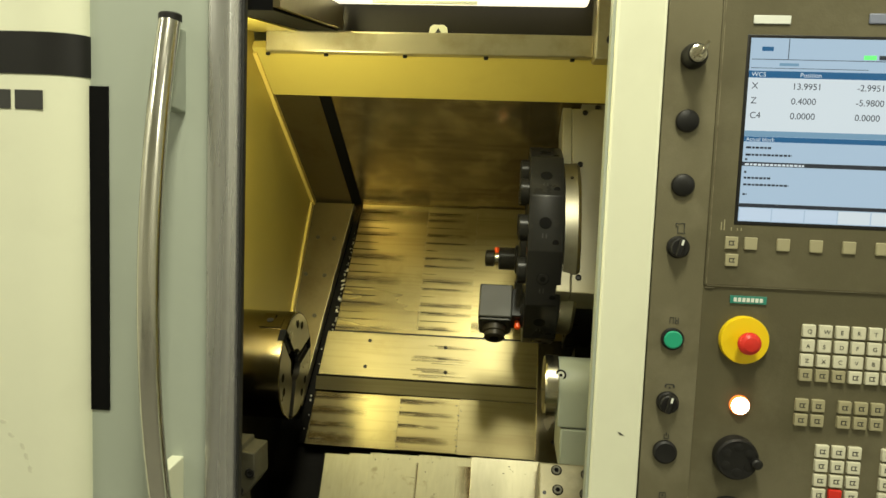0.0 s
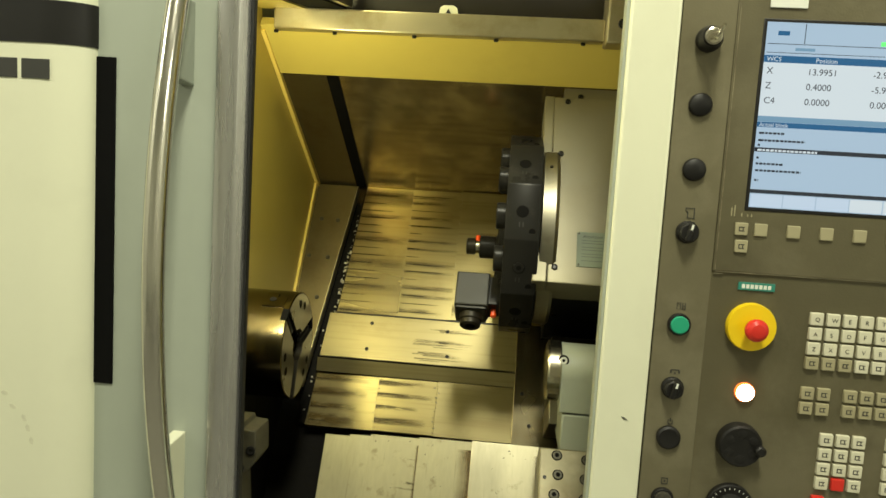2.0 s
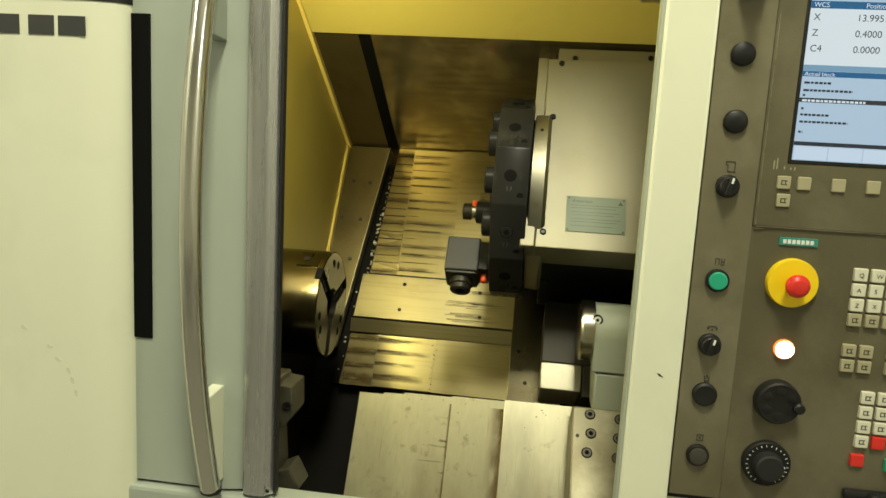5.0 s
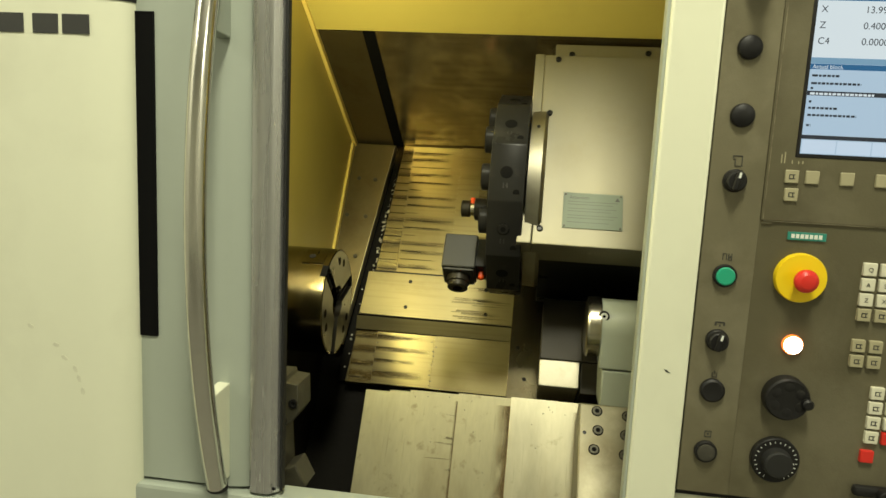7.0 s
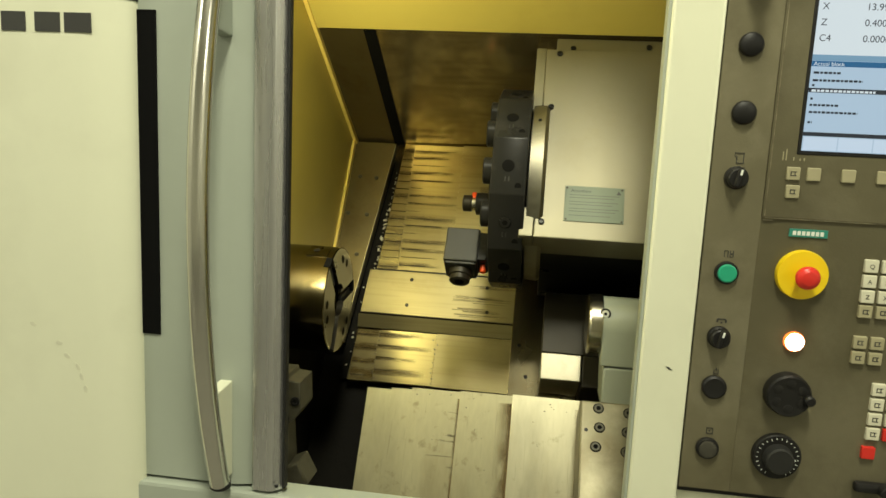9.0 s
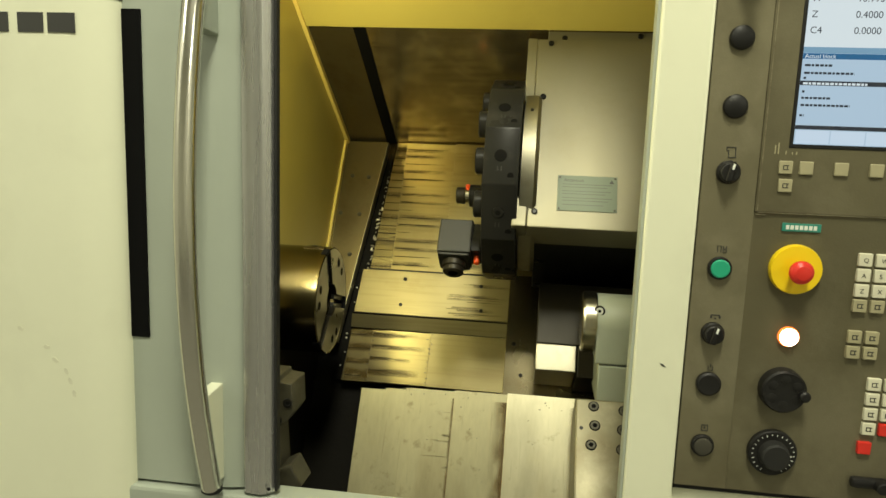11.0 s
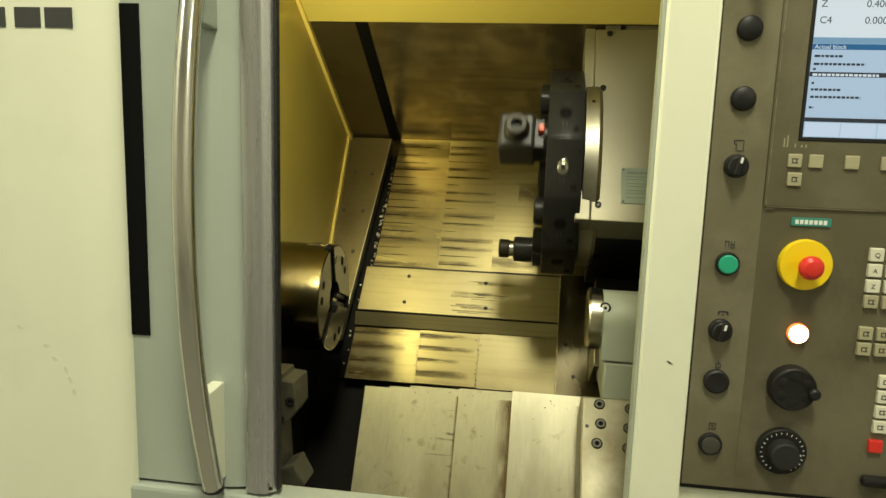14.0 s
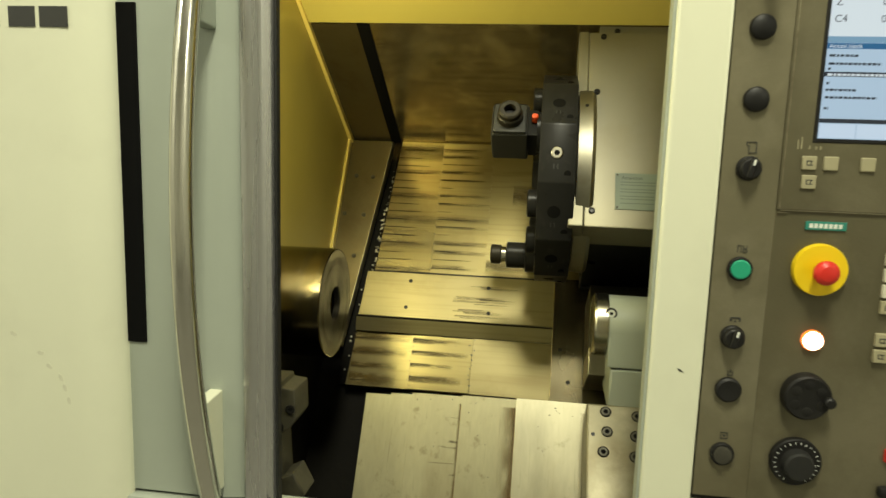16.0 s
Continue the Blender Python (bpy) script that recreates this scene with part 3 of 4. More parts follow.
        film(th, "wiper_smear", streak_mesh, edge(u) + 0.001, u, -0.0598, rnd.uniform(0.05, 0.085), rnd.uniform(0.0013, 0.0028), rnd.uniform(-0.6, 0.6))
        if i % 3 == 0:
            film(th, "oil_bar", film_mesh, edge(u) + 0.001, u + rnd.uniform(-0.004, 0.004), -0.0594, rnd.uniform(0.10, 0.20), rnd.uniform(0.012, 0.024))
    film(th, "oil_bar", film_mesh, edge(1.3), 1.535, -0.0592, 0.40, 0.05)
    for u, l, w in ((1.090, 0.13, 0.017), (1.060, 0.12, 0.020), (1.029, 0.10, 0.015), (1.000, 0.10, 0.030)):
        film(th, "oil_bar", amber_mesh, -0.614, u, -0.0657, l, w)
        film(th, "wiper_smear", streak_mesh, -0.614, u - 0.003, -0.0653, l * 0.4, 0.0018)
    for i in range(14):
        film(th, "wear_streak", film_mesh, rnd.uniform(-0.41, -0.35), rnd.uniform(1.139, 1.226), -0.0459 + 0.0001 * (i % 4), rnd.uniform(0.06, 0.12), rnd.uniform(0.002, 0.006))
    # chips caught beside the cover
    bm = bmesh.new()
    u = 1.238
    while u < 1.50:
        for k in range(rnd.choice((1, 2, 3))):
            m = Matrix.Translation((edge(u) - 0.0055 + rnd.uniform(-0.003, 0.002), u + rnd.uniform(-0.004, 0.004), -0.0655)) @ pose(0, 0, 0, rnd.uniform(0, 90), rnd.uniform(0, 90), rnd.uniform(0, 90))
            bmesh.ops.create_icosphere(bm, subdivisions=1, radius=rnd.uniform(0.0012, 0.0036) * (0.45 if u > 1.40 else 1.0), matrix=m @ Matrix.Diagonal((1.7, 0.7, 0.5, 1)))
        u += rnd.uniform(0.009, 0.017)
    for u in (1.20, 1.165, 1.092, 1.082, 1.05, 1.02):
        bmesh.ops.create_icosphere(bm, subdivisions=1, radius=rnd.uniform(0.0015, 0.0032), matrix=Matrix.Translation((-0.616 - rnd.uniform(0, 0.006) - (1.2 - u) * 0.05, u, -0.086)))
    for v in bm.verts:
        v.co += Vector((rnd.uniform(-1, 1), rnd.uniform(-1, 1), rnd.uniform(-1, 1))) * 0.0007
    tagged(part("swarf", bm, CHIP, th, "bright metal chips in the gap"), kind="stuff")

    # sheets that travel with the slide over the fixed ones
    mv = thing("sliding_cover", "steel cover sheets drawn along by the turret slide", "way cover", slope(-0.2265, 0, 0))
    part("cover_sheet", box(UP1, 0.60, 1.238, 1.560, -0.0595, -0.0570, 0.0004), COVER, mv)
    part("cover_sheet", box(UP2, 0.60, 1.238, 1.560, -0.0558, -0.0525, 0.0004), COVER, mv)
    part("cover_sheet", box(-0.337, 0.60, 0.986, 1.1000, -0.0655, -0.0622, 0.0008), COVER, mv)
    part("cover_sheet", box(-0.209, 0.60, 0.984, 1.1003, -0.0620, -0.0588, 0.0008), PLAINCOVER, mv)
    part("end_plate", box(-0.047, 0.60, 0.60, 1.236, -0.0445, -0.0400, 0.001), ENDPLATE, mv, "steel end plate")
    ps = part("plate_screw", turned([(-0.0402, 0.0042), (-0.0390, 0.0040), (-0.0386, 0.0026)], "z", 12), BLACKOX, mv)
    ps.matrix_basis = pose(-0.030, 1.085, 0)
    again(ps, pose(-0.012, 1.02, 0))
    for i in range(16):
        u = 1.249 + i * 0.0195 + rnd.uniform(-0.002, 0.002)
        film(mv, "wiper_smear", streak_mesh, UP1 + 0.001 + rnd.uniform(0, 0.006), u, -0.0569, rnd.choice((0.03, 0.05, 0.085, 0.095)), rnd.uniform(0.0010, 0.0024), rnd.uniform(-0.6, 0.6))
        if i % 3 != 1:
            film(mv, "oil_bar", film_mesh, UP1 + 0.002, u + rnd.uniform(-0.003, 0.003), -0.0566, rnd.uniform(0.08, 0.16), rnd.uniform(0.006, 0.016))
        film(mv, "wiper_tick", tick_mesh, UP1 - 0.001 + rnd.uniform(0, 0.004), u, -0.0569, 0.1 * rnd.uniform(0.5, 1.2), 0.008, rnd.uniform(0, 180))
    film(mv, "oil_bar", film_mesh, UP2 + 0.002, 1.26, -0.0524, 0.16, 0.03)
    film(mv, "oil_bar", film_mesh, UP2 + 0.05, 1.43, -0.0524, 0.16, 0.05)
    for u, l, w in ((1.088, 0.10, 0.014), (1.062, 0.12, 0.012), (1.036, 0.09, 0.010), (1.008, 0.11, 0.018)):
        film(mv, "oil_bar", amber_mesh, -0.336, u, -0.0621, l, w)
        film(mv, "wiper_smear", streak_mesh, -0.336, u + 0.003, -0.0617, l * 0.4, 0.0016)
    for i in range(11):
        film(mv, "wiper_tick", tick_mesh, -0.209 + rnd.uniform(-0.004, 0.006), 0.990 + i * 0.0105 + rnd.uniform(-0.002, 0.002), -0.0587, 0.1 * rnd.uniform(0.7, 2.0), 0.008 * rnd.uniform(0.8, 1.6), rnd.uniform(0, 180))
        film(mv, "wiper_tick", tick_mesh, -0.337 + rnd.uniform(-0.002, 0.006), 0.992 + i * 0.0102, -0.0621, 0.1 * rnd.uniform(0.5, 1.3), 0.008, rnd.uniform(0, 180))

    fr = thing("front_cover", "telescoping dull steel plates over the front way", "way cover", S)
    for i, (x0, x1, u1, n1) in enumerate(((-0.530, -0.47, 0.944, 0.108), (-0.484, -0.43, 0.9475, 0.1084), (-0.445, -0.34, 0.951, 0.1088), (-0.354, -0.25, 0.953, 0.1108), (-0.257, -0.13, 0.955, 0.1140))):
        # the last plate takes the paler, lit copy of the steel
        part("cover_plate", box(x0, x1, 0.56, u1, 0.02, n1, 0.0004), LITCOVER if i > 3 else FRONTCOVER, fr)
    # brown bands along the plate edges, thinning out over each plate, and wear across the joints
    EDGEBAND = film_mat("dried_coolant", (0.17, 0.107, 0.036), 0.75, True, 0.6, gaps=(0.25, 0.6))
    WEAR = film_mat("grey_wear", (0.08, 0.062, 0.032), 0.4, rough=0.6, gaps=(0.40, 0.60))
    for x1, w, n in ((-0.2572, 0.030, 0.1109), (-0.2572, 0.010, 0.1112), (-0.3545, 0.006, 0.1089), (-0.1305, 0.016, 0.1141), (-0.1305, 0.006, 0.1145)):
        part("coolant_stain", box(x1 - w, x1, 0.60, 0.938, n, n + 0.0003), EDGEBAND, fr)
    r = random.Random(5)
    for i in (1, 12, 13, 15, 16, 18):
        k = part("wear_mark", prism([(0, -0.002), (0.05, -0.002), (0.05, 0.002), (0, 0.002)], 0.1092, 0.1094, "z"), WEAR, fr)
        k.matrix_basis = pose(-0.356, 0.62 + 0.016 * i + r.uniform(-0.006, 0.006), 0, 0, 0, 180 + r.uniform(-4, 4))
        k.scale = (r.uniform(0.2, 1.1), r.uniform(0.3, 1.3), 1)
    nick = part("nick", prism([(0, 0), (0.003, 0.0012), (0.0045, 0), (0.0015, -0.001)], 0.1142, 0.1144, "z"), PRINT, fr)
    nick.matrix_basis = pose(-0.20, 0.93, 0)
    r = random.Random(8)
    for i in range(26):
        x = r.uniform(-0.44, -0.15)
        n = 0.0 if x > -0.256 else -0.0032 if x > -0.353 else -0.0052
        o = again(nick, pose(x, 0.955 - 0.3 * r.random() ** 2 - 0.012, n, 0, 0, r.uniform(0, 180)))
        o.scale = (r.uniform(0.4, 1.1), r.uniform(0.5, 1.2), 1)
    return mv


# ---- chuck ----
AXIS = (0.365, 1.039)  # y, z of the spindle


def chuck():
    R, L = 0.0968, 0.14
    spin = thing("chuck", "steel three jaw lathe chuck on the spindle", "chuck", pose(-0.586, AXIS[0], AXIS[1]))
    # face with three T slots and a bore: sectors between the slots, then the drum behind
    part("drum", turned([(-L, R - 0.003), (-L + 0.003, R), (-0.0015, R), (0.0, R - 0.0015), (-0.0002, R - 0.0025), (-0.0115, R - 0.0025), (-0.0115, 0.030), (-0.060, 0.029)], "x", 72), DRUMSTEEL, spin, "ground steel drum")
    half = 0.012
    for k in range(3):
        a0 = radians(120 * k + 60)
        pts = []
        rb = 0.030
        off_o, off_b = math.asin(half / R), math.asin(half / rb)
        a_lo, a_hi = radians(120 * k), radians(120 * k + 120)
        for i in range(17):
            a = a_lo + off_o + (a_hi - a_lo - 2 * off_o) * i / 16
            pts.append(((R - 0.0026) * math.cos(a), (R - 0.0026) * math.sin(a)))
        for i in range(9):
            a = a_hi - off_b - (a_hi - a_lo - 2 * off_b) * i / 8
            pts.append((rb * math.cos(a), rb * math.sin(a)))
        sec = part("face_sector", prism(pts, -0.0115, 0.0, "x", 0.0006), CHUCKSTEEL, spin, "ground steel face sector")
        for d in (-10.5, 10.5):
            a = a0 + radians(d)
            part("face_bolt", turned([(0.0003, 0.0078), (0.0006, 0.0062), (0.0004, 0.0045)], "x", 14, (0, 0.075 * math.cos(a), 0.075 * math.sin(a))), HOLE, sec, "dark socket bolt")
        # jaw seat in the slot
        a = a_lo
        seat = joined(box(-0.0115, -0.0055, 0.031, R - 0.006, -0.0118, -0.0035, 0.0008), box(-0.0115, -0.0055, 0.031, R - 0.006, 0.0035, 0.0118, 0.0008))
        # solid black block painted as the shaded notch at the rim
        part("slot_end", moved(box(-0.0112, 0.0004, R - 0.0055, R + 0.0004, -0.0115, 0.0115, 0.0008), Matrix.Rotation(a, 4, "X")), HOLE, spin, "black block standing in for the shaded open slot end")
        moved(seat, Matrix.Rotation(a, 4, "X"))
        part("jaw_slot", seat, HEADTOP, spin, "grooved jaw slot")
    part("bore", turned([(-0.059, 0.0288), (-0.057, 0.0288)], "x", 32), HOLE, spin, "dark bore")
    part("bore_ring", turned([(-0.057, 0.016), (-0.030, 0.014), (-0.028, 0.010)], "x", 24, (0, 0, 0)), SHADEBOX, spin)
    plate = part("balance_plate", prism([(-0.05, -0.02), (-0.012, -0.02), (-0.012, 0.006), (-0.03, 0.006), (-0.03, 0.02), (-0.05, 0.02)], R - 0.004, R + 0.0006, "z"), DRUMSTEEL, spin, "inset balance plate")
    plate.matrix_basis = pose(0, 0, 0, 10, 0, 0)
    part("plate_bolt", turned([(R, 0.006), (R + 0.0014, 0.006), (R + 0.0012, 0.003)], "z", 14, (-0.036, 0, 0)), BLACK, plate)
    nose = single("spindle_nose", turned([(-0.14, 0.108), (-0.128, 0.108), (-0.126, 0.10), (-0.121, 0.09)], "x", 48), DARKPIT, "dark steel spindle nose behind the chuck", "spindle nose",
                  m=pose(-0.586, AXIS[0], AXIS[1]))
    return spin


# ---- tailstock and base ----
def tailstock():
    y, z = AXIS
    th = thing("tailstock", "grey green tailstock with a polished quill ring", "tailstock", pose(-0.141, y, z - 0.0065))
    part("quill_ring", turned([(0.005, 0.047), (0.007, 0.0515), (0.010, 0.053), (0.028, 0.053), (0.030, 0.051)], "x", 64), POLISHED, th, "polished steel ring")
    part("body", joined(turned([(0.030, 0.0505), (0.28, 0.0505)], "x", 64), box(0.030, 0.28, -0.0505, 0.08, -0.06, 0.0, 0.003)), TAIL, th, "grey green painted body")
    part("lock_screw", turned([(-0.040, 0.009), (-0.0445, 0.009), (-0.0445, 0.007), (-0.0435, 0.0065)], "y", 24, (0.0325, 0, 0.030)), BLACKOX, th, "dark socket screw with a bright core")
    part("screw_core", turned([(-0.0435, 0.0062), (-0.0452, 0.0060), (-0.0452, 0.0028), (-0.0442, 0.0025)], "y", 24, (0.0325, 0, 0.030)), WHITE, th)
    part("screw_socket", turned([(-0.044, 0.0026), (-0.0454, 0.0026)], "y", 12, (0.0325, 0, 0.030)), HOLE, th)
    part("foot", box(0.036, 0.28, -0.048, 0.08, -0.135, -0.062, 0.004), TAIL, th, "grey green painted foot")
    # stepped block with socket bolts under the tailstock
    m = Matrix.Translation((-0.1, 0.277, 0.878)) @ Matrix.Rotation(radians(45), 4, "X")
    blk = thing("clamp_block", "oily steel clamp block with socket bolts", "block", m)
    part("block", box(-0.040, 0.25, -0.20, 0.048, -0.10, 0.0, 0.004), BLOCK, blk, "steel block with worn edges")
    bore = mesh_of("counterbore", turned([(-0.001, 0.0092), (0.0004, 0.0092), (0.0006, 0.0085)], "z", 20), HOLE)
    head = mesh_of("bolt_head", turned([(0.0, 0.0074), (0.0012, 0.0074), (0.0018, 0.0066), (0.0018, 0.0040)], "z", 20), ARM)
    sock = mesh_of("bolt_socket", turned([(0.001, 0.0041), (0.0021, 0.0041)], "z", 6), HOLE)
    for x, yy in ((-0.009, 0.034), (-0.007, 0.0), (-0.013, -0.034), (0.041, 0.03), (0.038, -0.004), (0.036, -0.038)):
        q = new("socket_bolt", bore)
        q.parent, q.matrix_basis = blk, pose(x, yy, 0)
        for nm, me in (("bolt_head", head), ("bolt_socket", sock)):
            o = new(nm, me)
            o.parent = q
    part("block_pin", turned([(-0.001, 0.0035), (0.0006, 0.0032)], "z", 12, (-0.029, -0.006, 0)), BLACKOX, blk)


def bracket():
    th = thing("probe_arm", "cast light metal arm with socket bolts below the chuck", "arm", pose(-0.020, 0, -0.021))
    part("head", prism([(-0.64, 0.985), (-0.585, 0.985), (-0.583, 0.978), (-0.562, 0.976), (-0.560, 0.93), (-0.572, 0.912), (-0.582, 0.905), (-0.64, 0.90)], 0.145, 0.205, "y", 0.002), ARM, th, "light cast head")
    part("arm", prism([(-0.64, 0.906), (-0.586, 0.906), (-0.582, 0.84), (-0.580, 0.76), (-0.64, 0.76)], 0.150, 0.195, "y", 0.003), ARM, th)
    ft = part("foot", box(-0.022, 0.020, 0.140, 0.19, -0.022, 0.018, 0.003), ARM, th)
    ft.matrix_basis = pose(-0.572, 0, 0.820, 0, -28, 0)
    for x, z in ((-0.569, 0.945), (-0.598, 0.952), (-0.586, 0.915)):
        part("arm_bolt", turned([(0.1455, 0.0075), (0.1425, 0.0075), (0.1420, 0.004), (0.144, 0.0035)], "y", 16, (x, 0, z)), BLACKOX, th)
    part("head_seam", box(-0.641, -0.5825, 0.1444, 0.150, 0.9705, 0.9725), HOLE, th, "dark seam under the head cap")
    part("arm_slot", box(-0.625, -0.606, 0.1488, 0.155, 0.80, 0.862, 0.004), HOLE, th, "dark slot in the arm")
    part("arm_post", box(-0.64, -0.59, 0.15, 0.2, 0.4415, 0.765, 0.003), DARKPIT, th)


# ---- turret on its slide ----
STATIONS = [17 + 30 * k for k in range(12)]


def out(deg, r, x=0.0):
    """A pose on the turret: its z points outward at that angle (0: square off the bed, 90: up the slope)."""
    a = radians(deg)
    zax = Vector((0, math.sin(a), math.cos(a)))
    xax = Vector((1, 0, 0))
    yax = zax.cross(xax)
    return Matrix.Translation(Vector((x, 0, 0)) + zax * r) @ Matrix((xax, yax, zax)).transposed().to_4x4()


def turret():
    car = thing("turret_slide", "steel turret housing with a black tool turret and a warning plate", "turret", slope(-0.226, 1.314, 0.21))
    part("front_plate", box(-0.012, 0.42, -0.143, 0.232, 0.05, 0.125, 0.002), HOUSING, car, "ground steel front plate with screws")
    part("top_strip", box(0.006, 0.42, 0.232, 0.262, 0.04, 0.118, 0.002), HOUSING, car)
    part("edge_rail", box(-0.030, -0.012, 0.10, 0.236, 0.03, 0.122, 0.002), HOUSING, car)
    part("foot_block", box(-0.037, -0.0125, -0.143, -0.09, 0.03, 0.126, 0.002), HOUSING, car)
    part("housing_core", box(0.0, 0.42, -0.140, 0.25, -0.20, 0.05, 0.002), BLACKOX, car, "housing core, near black below the front plate")
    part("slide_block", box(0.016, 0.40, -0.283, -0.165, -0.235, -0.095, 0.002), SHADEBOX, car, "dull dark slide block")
    # one strip in two steels: the brighter piece carries the lamp's reflection
    part("slide_strip", box(0.016, 0.090, -0.334, -0.284, -0.235, -0.093, 0.002), RINGSTEEL, car, "steel strip piece made bright for the lamp's reflection")
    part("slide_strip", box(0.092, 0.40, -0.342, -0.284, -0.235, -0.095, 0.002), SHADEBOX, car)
    scr = part("plate_screw", turned([(0.125, 0.0052), (0.1275, 0.0052), (0.128, 0.0038), (0.1265, 0.003)], "z", 14), BLACKOX, car)
    scr.matrix_basis = pose(0.0, -0.115, 0)
    for x, u in ((0.003, 0.108), (0.012, 0.222), (0.036, 0.239), (0.172, 0.246), (0.178, -0.113)):
        again(scr, pose(x, u, 0 if u < 0.232 else -0.007))
    tag = part("warning_plate", box(0.036, 0.134, -0.111, -0.046, 0.1252, 0.1266, 0.0004), TAG, car, "grey green warning plate with printing")
    text_mesh("Attention", 0.0085, PRINT, tag, "plate_heading", pose(0.046, -0.0575, 0.1268))
    for i, (x1, u) in enumerate(((0.126, -0.0625), (0.118, -0.0675), (0.124, -0.075), (0.115, -0.080), (0.126, -0.0875), (0.120, -0.0925), (0.112, -0.100))):
        part("print_line", box(0.044, x1, u - 0.0006, u + 0.0006, 0.1266, 0.1268), FAINT, tag)
    part("plate_mark", prism([(0.121, -0.059), (0.129, -0.059), (0.125, -0.052)], 0.1266, 0.1268, "z"), PRINT, tag)
    for x, u in ((0.0395, -0.0495), (0.1305, -0.0495), (0.0395, -0.1075), (0.1305, -0.1075)):
        part("plate_rivet", turned([(0.1264, 0.002), (0.1276, 0.0016)], "z", 8, (x, u, 0)), ARM, tag)
    part("ring", turned([(-0.028, 0.150), (-0.026, 0.165), (-0.004, 0.167), (0.002, 0.163)], "x", 96), RINGSTEEL, car, "polished steel ring behind the turret")
    part("ring_hole", turned([(0.165, 0.003), (0.1675, 0.003)], "z", 10, (-0.014, 0, 0)), BLACK, car).matrix_basis = Matrix.Rotation(radians(-22), 4, "X")

    # the disc itself turns on the housing
    R = 0.188
    pts = []
    for k in range(12):
        a = radians(STATIONS[k] + 15)
        pts.append((R * math.sin(a), R * math.cos(a)))
    disc = part("turret_disc", prism(pts, -0.088, -0.029, "x", 0.0022), BLACKOX, car, "black twelve sided tool disc")
    part("hub", turned([(-0.100, 0.055), (-0.098, 0.058), (-0.086, 0.060)], "x", 40), BLACKOX, disc)
    ap = R * math.cos(radians(15))
    for k, d in enumerate(STATIONS):
        # flush discs: the shade inside the holes is their black colour
        h = part("clamp_hole", turned([(ap - 0.001, 0.0105), (ap + 0.0003, 0.0105), (ap + 0.0004, 0.0095)], "z", 20), HOLE, disc)
        h.matrix_basis = out(d, 0, -0.060)
        h = part("small_hole", turned([(ap - 0.001, 0.0055), (ap + 0.0004, 0.0055), (ap + 0.0005, 0.005)], "z", 14), HOLE, disc)
        h.matrix_basis = out(d - 10.5, 0.0, -0.042) @ Matrix.Translation((0, 0, ap * (1 / math.cos(radians(10.5)) - 1)))
        if k in (4, 8, 10):
            h = part("wedge_screw", turned([(ap, 0.0095), (ap + 0.0012, 0.0095), (ap + 0.0018, 0.008), (ap + 0.0018, 0.005)], "z", 24), POLISHED if k == 8 else BLACKOX, disc)
            h.matrix_basis = out(d, 0, -0.060)
            part("screw_socket", turned([(ap + 0.001, 0.0048), (ap + 0.0021, 0.0048)], "z", 6), HOLE, disc).matrix_basis = out(d, 0, -0.060)
        # station number, too small to read
        for dx in (-0.004, 0.002):
            q = part("number_mark", box(dx - 0.0008, dx + 0.0012, -0.004, 0.004, ap, ap + 0.0003), HEADTOP, disc)
            q.matrix_basis = out(d, 0, -0.060) @ Matrix.Translation((0.0, -0.022, 0))
        if d not in (287, 257, 167):
            p = part("station_plug", turned([(-0.104, 0.021), (-0.102, 0.023), (-0.088, 0.023)], "x", 28), BLACKOX, disc)
            p.matrix_basis = out(d, 0.142, 0)
    # right angle driven head
    hd = part("driven_head", box(-0.086, -0.026, -0.031, 0.031, -0.035, 0.032, 0.003), HEADTOP, disc, "dark right angle driven tool head")
    hd.matrix_basis = out(-83, 0.140, -0.082)
    part("head_shank", joined(box(-0.028, -0.010, -0.026, 0.026, -0.030, 0.026, 0.002), turned([(-0.012, 0.033), (0.001, 0.033)], "x", 28)), BLACKOX, hd)
    part("head_plate", box(-0.084, -0.028, -0.029, 0.029, 0.0325, 0.0375, 0.004), HEADTOP, hd)
    part("collet_nut", turned([(0.037, 0.021), (0.048, 0.021), (0.050, 0.0185), (0.058, 0.0185), (0.060, 0.016), (0.060, 0.0095), (0.046, 0.009)], "z", 28, (-0.056, 0, 0)), SHADEBOX, hd, "steel collet nut with a dark bore")
    part("collet_bore", turned([(0.0455, 0.0092), (0.047, 0.0092)], "z", 20, (-0.056, 0, 0)), BLACK, hd)
    part("coolant_plug", turned([(0.026, 0.0055), (0.038, 0.0055), (0.040, 0.004)], "z", 14, (-0.016, 0.004, 0)), ORANGE, hd, "orange coolant plug")
    # axial tool holders
    for deg, plug in ((167, True),):
        tl = part("tool_holder", turned([(-0.036, 0.020), (-0.034, 0.0235), (-0.002, 0.0235), (0.0, 0.030), (0.016, 0.030)], "x", 32), BLACKOX, disc, "black axial tool holder")
        tl.matrix_basis = out(deg, 0.142, -0.104)
        part("collar", turned([(-0.044, 0.0145), (-0.035, 0.0145)], "x", 24), POLISHED, tl)
        part("collet_nut", turned([(-0.064, 0.014), (-0.062, 0.0175), (-0.046, 0.0175), (-0.044, 0.0145)], "x", 24), SHADEBOX, tl, "steel collet nut")
        if plug:
            pg = part("coolant_plug", turned([(0.012, 0.005), (0.022, 0.005), (0.024, 0.0035)], "z", 12, (-0.040, 0.0, 0)), ORANGE, tl, "orange coolant plug")
            pg.matrix_basis = pose(0, 0, 0, 107, 0, 0)
    return car, disc


